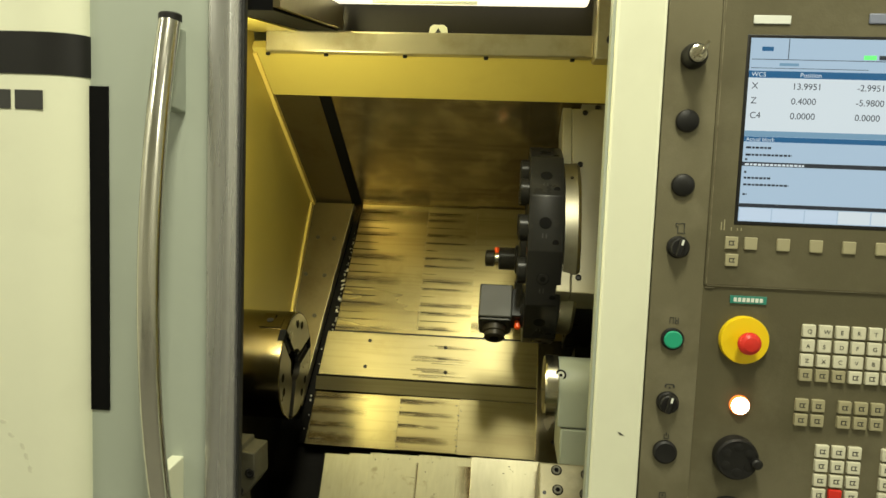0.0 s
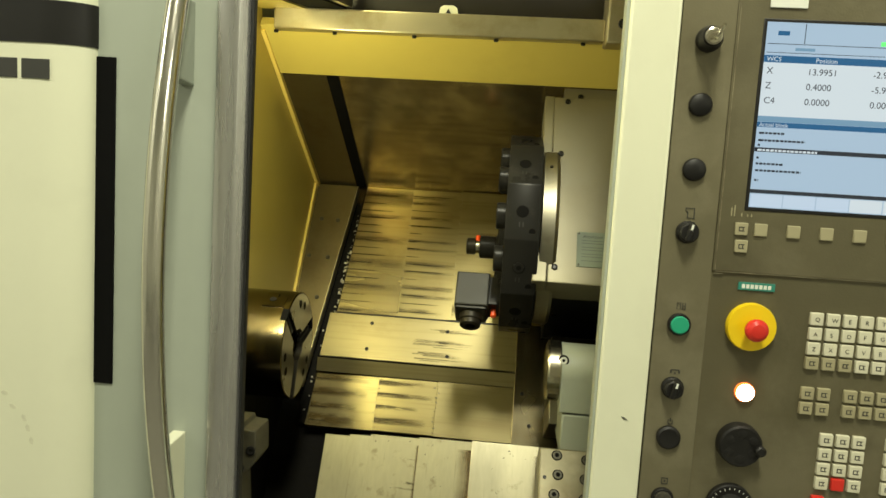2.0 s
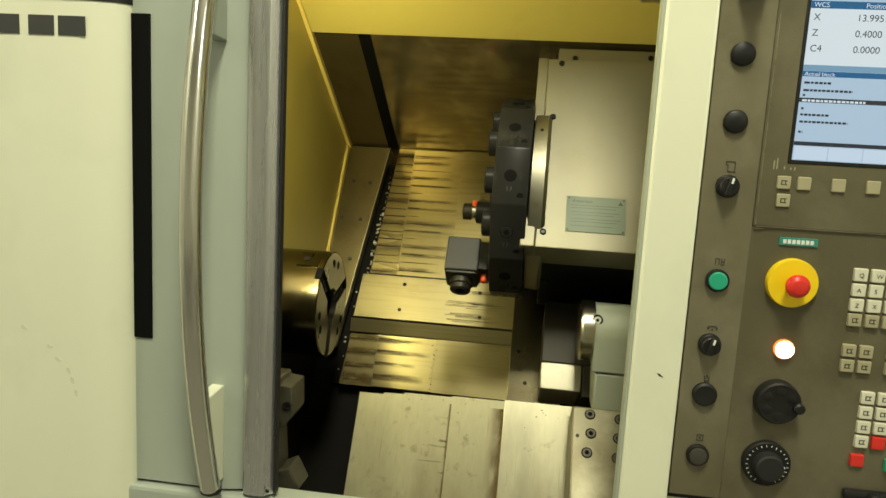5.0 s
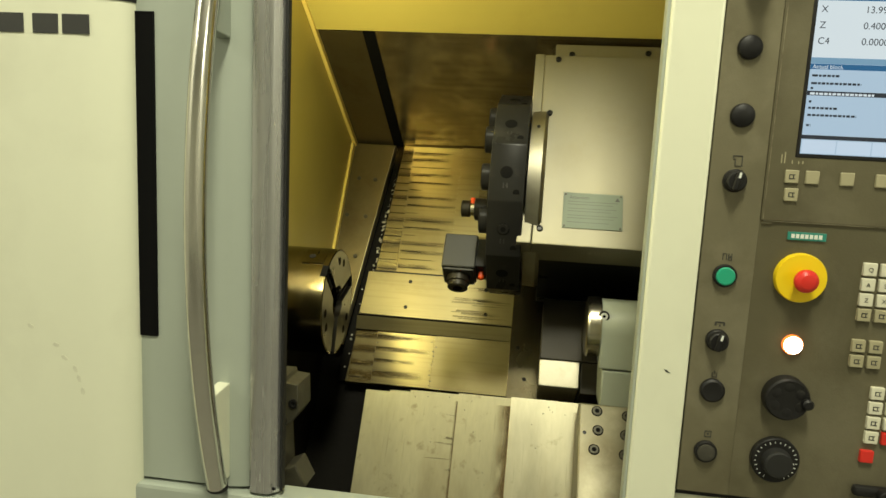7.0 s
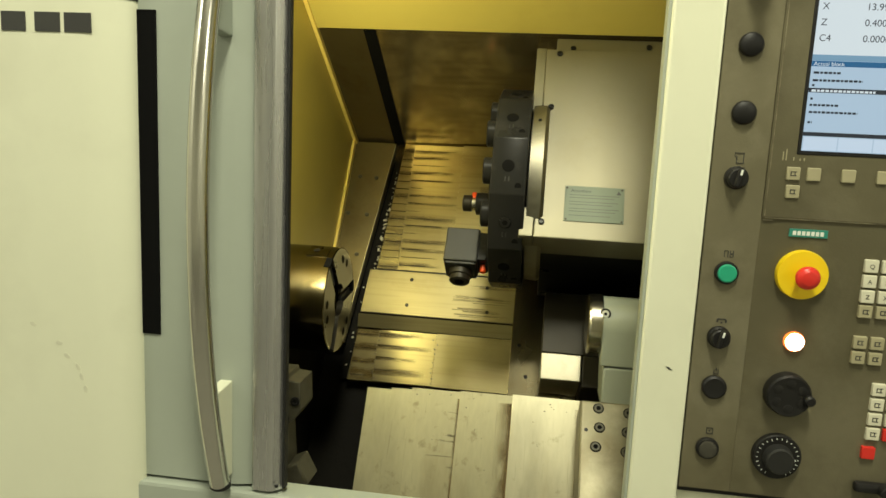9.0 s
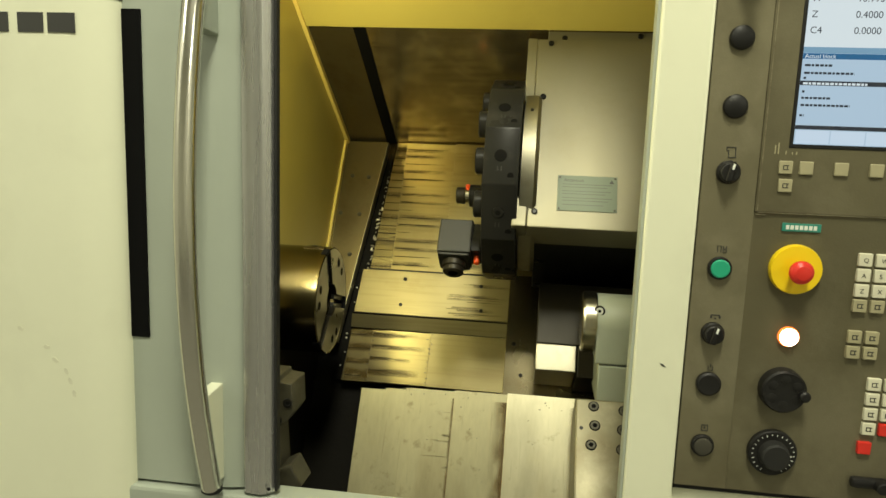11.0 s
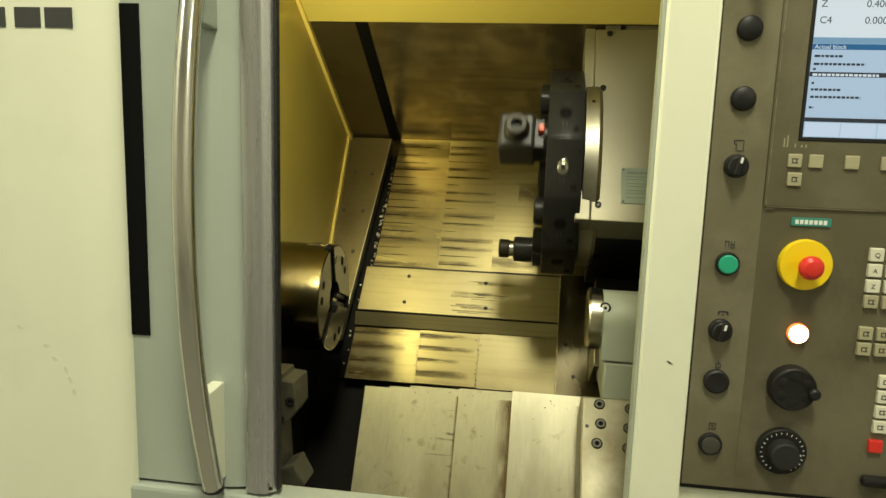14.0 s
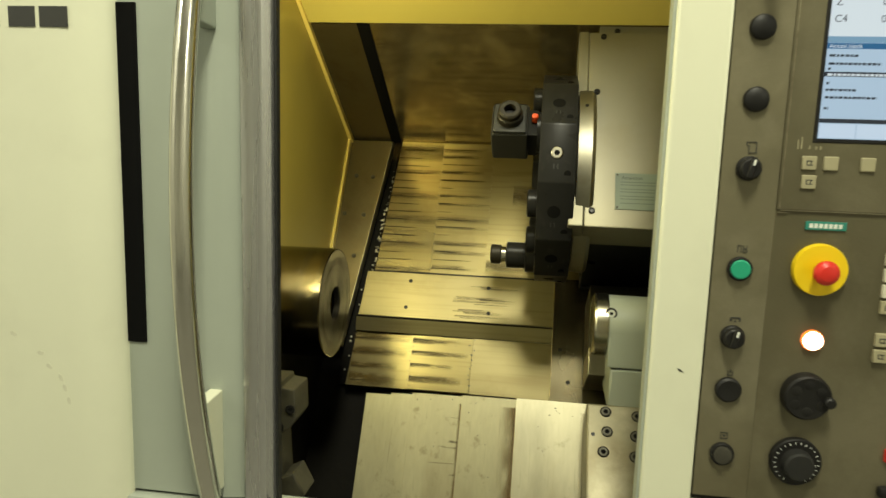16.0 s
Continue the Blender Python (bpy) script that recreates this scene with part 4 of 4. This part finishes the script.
# ---- control panel ----
def proud(x, z, h):
    """Where a head standing h metres proud sits, from where it seems to lie on the plate."""
    h *= 0.35
    return x - (x + 0.222) * h / 0.88, z + (1.35 - z) * h / 0.88


def control_panel():
    th = thing("control_panel", "grey machine control panel with screen, keys, knobs and an emergency button", "control panel")
    part("plate", box(-0.0305, 0.62, 0.001, 0.12, 0.921, 1.80, 0.002), PANEL, th, "worn dark grey face plate")
    part("lower_edge", box(-0.0305, 0.62, 0.012, 0.12, 0.30, 0.9195, 0.002), CREAM, th)
    part("shadow_gap", box(-0.0305, 0.62, 0.006, 0.02, 0.915, 0.9215), BLACK, th)
    part("side_strip", box(-0.0300, 0.0318, 0.0002, 0.010, 0.9225, 1.795, 0.0006), PANEL_SIDE, th, "lighter strip behind the buttons")
    for x0, x1, z0, z1 in ((0.0345, 0.0355, 1.272, 1.655), (0.036, 0.59, 1.2690, 1.2698), (0.034, 0.045, 1.2665, 1.2672)):
        part("joint_edge", box(x0, x1, -0.0016, 0.002, z0, z1), JOINT, th)
    for i, x in enumerate((0.047, 0.0505, 0.059, 0.066, 0.0705)):
        part("key_legend", box(x, x + 0.0012, -0.0018, -0.0010, 1.3375, 1.3375 + (0.010, 0.013, 0.004, 0.003, 0.0035)[i]), KEYB, th)
    part("screen_module", box(0.032, 0.60, -0.0012, 0.003, 1.270, 1.66, 0.0008), PANEL_EDGE, th, "screen surround with a thin joint")
    part("screen_bezel", box(0.062, 0.374, -0.0022, 0.0, 1.345, 1.5695, 0.001), BLACK, th)
    scr = part("screen", box(0.066, 0.370, -0.0026, -0.001, 1.3495, 1.5655), SCR_PALE, th, "lit colour screen")
    def bar(x0, x1, z0, z1, m, lift=0.0003):
        part("screen_area", box(x0, x1, -0.0026 - lift, -0.0024, z0, z1), m, scr)
    bar(0.068, 0.37, 1.5405, 1.5412, SCR_DARK), bar(0.109, 0.1098, 1.5415, 1.5645, SCR_DARK)
    bar(0.068, 0.200, 1.5305, 1.5311, SCR_DARK), bar(0.194, 0.208, 1.5425, 1.5475, SCR_GREEN), bar(0.211, 0.25, 1.5425, 1.5475, SCR_DARK)
    bar(0.079, 0.092, 1.5505, 1.5555, SCR_BLUE), bar(0.100, 0.122, 1.5335, 1.5368, SCR_MID)
    bar(0.066, 0.37, 1.5195, 1.5275, SCR_BLUE)
    bar(0.066, 0.37, 1.4575, 1.5193, SCR_WHITE)
    bar(0.066, 0.37, 1.4445, 1.4505, SCR_BLUE), bar(0.066, 0.37, 1.4508, 1.4573, SCR_MID)
    bar(0.066, 0.37, 1.4155, 1.4205, SCR_DARK, 0.0004)
    bar(0.066, 0.37, 1.3665, 1.371, SCR_DARK)
    for i in range(8):
        bar(0.0672 + i * 0.0378, 0.1035 + i * 0.0378, 1.3505, 1.3655, SCR_WHITE if i > 2 else SCR_SOFT)
    y = -0.0033
    for i, (a, b, c) in enumerate((("X", "13.9951", "-2.9951"), ("Z", "0.4000", "-5.9800"), ("C4", "0.0000", "0.0000"))):
        z = 1.5065 - i * 0.0172
        text_mesh(a, 0.0105, SCR_DARK, scr, "screen_text", Matrix.Translation((0.070, y, z)) @ FRONT)
        text_mesh(b, 0.0105, SCR_DARK, scr, "screen_text", Matrix.Translation((0.116, y, z)) @ FRONT)
        text_mesh(c, 0.0105, SCR_DARK, scr, "screen_text", Matrix.Translation((0.189, y, z)) @ FRONT)
    text_mesh("WCS", 0.0075, SCR_WHITE, scr, "screen_text", Matrix.Translation((0.069, y, 1.5208)) @ FRONT)
    text_mesh("Position", 0.0075, SCR_WHITE, scr, "screen_text", Matrix.Translation((0.124, y, 1.5208)) @ FRONT)
    text_mesh("Actual block", 0.0065, SCR_WHITE, scr, "screen_text", Matrix.Translation((0.068, y, 1.4452)) @ FRONT)
    for x1, z, m in ((0.098, 1.4375, SCR_DARK), (0.122, 1.429, SCR_DARK), (0.0715, 1.4235, SCR_DARK), (0.137, 1.4175, SCR_WHITE), (0.0715, 1.4085, SCR_DARK), (0.100, 1.4015, SCR_DARK), (0.121, 1.3935, SCR_DARK), (0.0735, 1.382, SCR_DARK)):
        x = 0.069
        while x < x1:
            w = min(0.0016 + (int(x * 7919 + z * 3571) % 5) * 0.0011, x1 - x)
            bar(x, x + w, z - 0.0012, z + 0.0012, m, 0.0006)
            x += w + 0.0012
    # maker's marks as plain shapes
    part("badge", box(0.067, 0.109, -0.0035, -0.001, 1.5815, 1.5915, 0.0008), WHITE, th, "small pale maker badge")
    part("badge", box(0.196, 0.27, -0.0035, -0.001, 1.5835, 1.5955, 0.0015), mat("grey_blue_badge", (0.2, 0.22, 0.3), 0.4), th, "small grey blue badge")
    tl = part("maker_plate", box(0.0645, 0.1075, -0.0012, 0.001, 1.249, 1.2585, 0.0004), TEAL, th, "teal maker plate with pale blocks")
    for i in range(7):
        part("maker_block", box(0.0685 + i * 0.0051, 0.0722 + i * 0.0051, -0.0016, -0.0010, 1.2512, 1.2562), WHITE, tl)

    def knob(z, pointer, name="selector_knob", x=0.0, label="black selector knob"):
        px, pz = proud(x, z, 0.018)
        k = part(name, turned([(0.001, 0.0138), (-0.004, 0.0134), (-0.006, 0.0118), (-0.012, 0.0112), (-0.0135, 0.0098)], "y", 32, (px, 0, pz)), BLACK, th, label)
        if pointer:
            part("grip", moved(box(-0.0035, 0.0035, -0.0185, -0.012, -0.0105, 0.0115, 0.002), pose(px, 0, pz, 0, 12, 0)), BLACK, k)
            part("pointer_mark", moved(box(-0.0012, 0.0012, -0.0192, -0.0184, 0.004, 0.0105), pose(px, 0, pz, 0, 12, 0)), WHITE, k)
        return k

    def blank(z):
        px, pz = proud(0, z, 0.010)
        part("blank_button", turned([(0.001, 0.0138), (-0.003, 0.0138), (-0.006, 0.0124), (-0.008, 0.0085), (-0.0088, 0.003)], "y", 32, (px, 0, pz)), BLACK, th, "black blanking plug")

    blank(1.467), blank(1.390), knob(1.314, True), knob(1.119, True)
    px, pz = proud(0, 1.056, 0.012)
    part("push_button", turned([(0.001, 0.0146), (-0.005, 0.0146), (-0.007, 0.012), (-0.0065, 0.008)], "y", 32, (px, 0, pz)), BLACK, th, "black push button")
    px, pz = proud(0, 1.2, 0.012)
    g = part("green_button", turned([(0.001, 0.0138), (-0.004, 0.0138), (-0.006, 0.0127), (-0.006, 0.0116)], "y", 32, (px, 0, pz)), BLACK, th, "green push button in a black bezel")
    part("button_cap", turned([(-0.0055, 0.0112), (-0.0075, 0.0109), (-0.0082, 0.0095)], "y", 32, (px, 0, pz)), GREEN, g)
    px, pz = proud(0, 0.976, 0.012)
    g = part("clear_button", turned([(0.001, 0.0138), (-0.004, 0.0138), (-0.006, 0.0127), (-0.006, 0.0116)], "y", 32, (px, 0, pz)), BLACK, th, "smoky push button in a black bezel")
    part("button_cap", turned([(-0.0055, 0.0110), (-0.0075, 0.0106), (-0.0082, 0.0086)], "y", 32, (px, 0, pz)), mat("smoky_lens", (0.05, 0.047, 0.036), 0.25), g)
    # key switch
    px, pz = proud(0.003, 1.544, 0.02)
    ks = part("key_switch", turned([(0.001, 0.0148), (-0.010, 0.0148), (-0.014, 0.0135), (-0.022, 0.0115)], "y", 32, (px, 0, pz)), BLACK, th, "key switch with its key in")
    part("lock_face", turned([(-0.022, 0.0100), (-0.025, 0.0100), (-0.026, 0.008)], "y", 24, (px, 0, pz)), POLISHED, ks, "chrome lock face")
    part("lock_key", moved(joined(box(-0.0012, 0.0012, -0.045, -0.025, -0.004, 0.004, 0.0004), turned([(-0.0013, 0.010), (0.0013, 0.010)], "x", 20, (0, -0.050, 0))), pose(px, 0, pz, 0, 28, 0)), POLISHED, ks, "small steel key")
    # emergency button
    px, pz = proud(0.085, 1.204, 0.012)
    es = part("emergency_button", turned([(0.001, 0.0293), (-0.005, 0.0293), (-0.008, 0.0283), (-0.008, 0.010)], "y", 56, (px, 0, pz)), ESTOPY, th, "red emergency stop on a yellow collar")
    part("mushroom", turned([(-0.012, 0.0090), (-0.019, 0.0095), (-0.0205, 0.0130), (-0.025, 0.0137), (-0.029, 0.0122), (-0.0315, 0.0082), (-0.0325, 0.003)], "y", 40, (px, 0, pz)), RED, es, "red mushroom head")
    # indicator lamp
    px, pz = proud(0.0868, 1.1215, 0.014)
    lm = part("indicator_lamp", turned([(0.001, 0.0120), (-0.002, 0.0120), (-0.0035, 0.0114)], "y", 32, (px, 0, pz)), LAMPHALO, th, "lit indicator lamp")
    part("lens", turned([(-0.0030, 0.0107), (-0.0050, 0.0105), (-0.0070, 0.0086)], "y", 32, (px, 0, pz)), LAMPGLOW, lm, "glowing white lens")
    # hand wheel and override dial
    px, pz = proud(0.0860, 1.0555, 0.02)
    hw = part("hand_wheel", turned([(0.001, 0.0266), (-0.006, 0.0266), (-0.013, 0.0258), (-0.0155, 0.0240), (-0.0145, 0.013)], "y", 48, (px, 0, pz)), BLACK, th, "black hand wheel with finger grip")
    for i in range(6):
        a = radians(60 * i)
        part("wheel_lobe", turned([(-0.0135, 0.0065), (-0.0150, 0.0060), (-0.0156, 0.0035)], "y", 16, (px + 0.0165 * math.sin(a), 0, pz + 0.0165 * math.cos(a))), BLACK, hw)
    part("wheel_pin", turned([(-0.014, 0.0065), (-0.021, 0.0065), (-0.023, 0.0045)], "y", 16, (px + 0.0215, 0, pz - 0.002)), BLACK, hw)
    px, pz = proud(0.0815, 0.9760, 0.008)
    dl = part("override_dial", turned([(0.001, 0.0285), (-0.006, 0.0285), (-0.008, 0.0272), (-0.008, 0.016)], "y", 48, (px, 0, pz)), BLACK, th, "black override dial with white marks")
    part("dial_knob", turned([(-0.0075, 0.0178), (-0.020, 0.0165), (-0.022, 0.0145)], "y", 32, (px, 0, pz)), RUBBER, dl)
    for i in range(22):
        a = radians(-150 + i * 300 / 21)
        r = 0.0240
        part("dial_mark", moved(box(-0.0004, 0.0004, -0.0084, -0.0079, -0.0010 - 0.0008 * (i % 3 == 0), 0.0010), Matrix.Translation((px + r * math.sin(a), 0, pz + r * math.cos(a))) @ pose(0, 0, 0, 0, math.degrees(a), 0)), WHITE, dl)
    part("dial_pointer", moved(box(-0.001, 0.001, -0.0086, -0.0079, 0.0155, 0.0215), Matrix.Translation((px, 0, pz)) @ pose(0, 0, 0, 0, 95, 0)), WHITE, dl)
    # pictograms above the knobs: plain strokes
    def strokes(z, rows):
        for x0, x1, z0, z1 in rows:
            part("pictogram_stroke", box(x0, x1, -0.0006, 0.0010, z + z0, z + z1), PRINT, th)
    strokes(1.338, ((-0.006, 0.005, 0.005, 0.0058), (-0.006, -0.0052, 0.002, 0.005), (-0.0035, -0.0027, -0.006, 0.002), (-0.0035, 0.006, -0.0068, -0.006), (0.0042, 0.005, -0.006, 0.005), (-0.0052, -0.0035, 0.0012, 0.002),
                    (-0.006, 0.007, -0.0118, -0.0110), (-0.001, 0.002, -0.0130, -0.0098)))
    strokes(1.2235, ((-0.0055, -0.0047, -0.004, 0.004), (-0.0015, -0.0007, -0.004, 0.004), (-0.0055, -0.0007, 0.0034, 0.004), (0.001, 0.0018, -0.004, 0.004), (0.0045, 0.0053, -0.004, 0.004), (0.001, 0.0053, -0.004, -0.0034), (0.0024, 0.0038, -0.001, 0.001)))
    strokes(1.141, ((-0.005, 0.005, 0.0015, 0.0027), (-0.006, -0.004, -0.002, 0.0015), (0.004, 0.006, -0.002, 0.0015), (-0.001, 0.001, -0.003, -0.001)))
    strokes(1.0765, ((-0.003, -0.0022, -0.003, 0.003), (0.0022, 0.003, -0.003, 0.003), (-0.003, 0.003, -0.003, -0.0022), (-0.0006, 0.0006, 0.001, 0.005)))
    strokes(1.0, ((-0.004, 0.004, 0.0032, 0.004), (-0.004, 0.004, -0.004, -0.0032), (-0.004, -0.0032, -0.004, 0.004), (0.0032, 0.004, -0.004, 0.004), (-0.001, 0.001, -0.001, 0.0012)))
    # keys
    def key_mesh(m, name):
        return mesh_of(name, joined(box(-0.0076, 0.0076, -0.0052, 0.001, -0.0076, 0.0076, 0.0012)), m)
    key_white, key_beige, key_red, key_green = key_mesh(KEYW, "key_white"), key_mesh(KEYB, "key_beige"), key_mesh(RED, "key_red"), key_mesh(GREEN, "key_green")
    glyph = mesh_of("glyph", joined(box(-0.0034, 0.0034, -0.0056, -0.0051, 0.0018, 0.0027), box(-0.0034, 0.0034, -0.0056, -0.0051, -0.0027, -0.0018), box(-0.0034, -0.0024, -0.0056, -0.0051, -0.0018, 0.0018), box(0.0010, 0.0020, -0.0056, -0.0051, -0.0018, 0.0018)), PRINT)
    def key(x, z, me, mark=True, letter=""):
        k = new("key", me)
        k.parent = th
        k.matrix_basis = pose(x - 0.0025, 0.001, z + (1.35 - z) * 0.006)
        if letter:
            text_mesh(letter, 0.0072, PRINT, k, "key_letter", Matrix.Translation((-0.0027, -0.0056, -0.0026)) @ FRONT)
        elif mark:
            g = new("key_mark", glyph)
            g.parent = k
    for r in range(4):
        for c in range(8):
            key(0.1615 + c * 0.0192, 1.2195 - r * 0.0182, key_beige if r == 3 and c < 3 else key_white, True, ("QWERTYU ", "ASDFGHJ ", "ZXCVBNM ", "        ")[r][c].strip())
    for r in range(2):
        for x in (0.1605, 0.1795, 0.2105, 0.2295, 0.2485, 0.2795, 0.2985):
            key(x, 1.127 - r * 0.0187, key_beige)
    for r in range(4):
        for c, x in enumerate((0.189, 0.208, 0.227, 0.266, 0.285)):
            key(x, 1.0705 - r * 0.0185, key_red if (r, c) == (3, 1) else key_white, (r, c) != (3, 1))
    key(0.187, 0.9905, key_red, False), key(0.2265, 0.988, key_green), key(0.266, 0.988, key_white)
    for x, z in ((0.063, 1.3225), (0.0645, 1.3015)):
        key(x, z, key_beige)
    for i in range(8):
        key(0.0855 + i * 0.0378, 1.3225, key_beige, False)
    part("slide_switch", joined(box(0.172, 0.26, -0.012, 0.001, 0.9435, 0.957, 0.005), turned([(-0.010, 0.008), (-0.02, 0.0075), (-0.021, 0.006)], "y", 20, (0.205, 0, 0.950))), BLACK, th, "black slide switch")


workshop()
shell()
fronts()
SLIDING = covers()
CHUCK = chuck()
tailstock()
bracket()
TURRET, DISC = turret()
control_panel()


def motions():
    # the slide runs along the spindle and creeps on the slope; it jumps clear before the turret indexes
    rows = [(0, -0.088, 1.343), (0.5, -0.0995, 1.341), (1, -0.112, 1.338), (1.5, -0.124, 1.335), (2, -0.1365, 1.332), (2.5, -0.1485, 1.329), (3, -0.1615, 1.327),
            (3.5, -0.174, 1.325), (4, -0.1865, 1.322), (4.5, -0.199, 1.319), (5, -0.2115, 1.316), (5.5, -0.2235, 1.3135), (5.7, -0.2265, 1.313), (6.5, -0.2265, 1.313),
            (7, -0.2265, 1.314), (7.5, -0.2265, 1.316), (8, -0.2265, 1.317), (8.5, -0.2265, 1.319), (9, -0.2265, 1.322), (10, -0.2265, 1.329), (11, -0.2265, 1.336),
            (11.5, -0.2265, 1.339), (12, -0.2265, 1.341), (12.17, -0.2265, 1.341), (12.27, -0.200, 1.342), (12.37, -0.138, 1.345), (12.43, -0.131, 1.345),
            (13, -0.131, 1.345), (14, -0.131, 1.345), (15, -0.131, 1.345), (15.25, -0.132, 1.345), (15.5, -0.138, 1.344), (16, -0.1505, 1.340)]
    walk(TURRET, [(t, slope(x, u, 0.21)) for t, x, u in rows])
    walk(SLIDING, [(t, slope(x, 0, 0)) for t, x, u in rows])
    # the disc indexes three stations
    turn = [(0, 0), (13.45, 0), (13.5, 5.5), (13.6, 25), (13.7, 42), (13.8, 57), (13.9, 70), (14.0, 80), (14.07, 87), (14.13, 90), (16, 90)]
    walk(DISC, [(t, Matrix.Rotation(radians(-a), 4, "X")) for t, a in turn])
    # the chuck creeps round, then spins up
    base = Matrix.Translation((-0.586, AXIS[0], AXIS[1]))
    turn = [(0, 0.0), (7.2, 0.0), (8, 3), (9, 9), (10, 20), (11, 29.5), (12, 30), (14.7, 36)]
    k, a, t = 0, 36.0, 14.7
    while t < 16.0 - 1e-6:
        t += 1 / 30
        a += min(88, 12 + 14 * k)
        k += 1
        turn.append((t, a))
    walk(CHUCK, [(t, base @ Matrix.Rotation(radians(14 - a), 4, "X")) for t, a in turn])


motions()
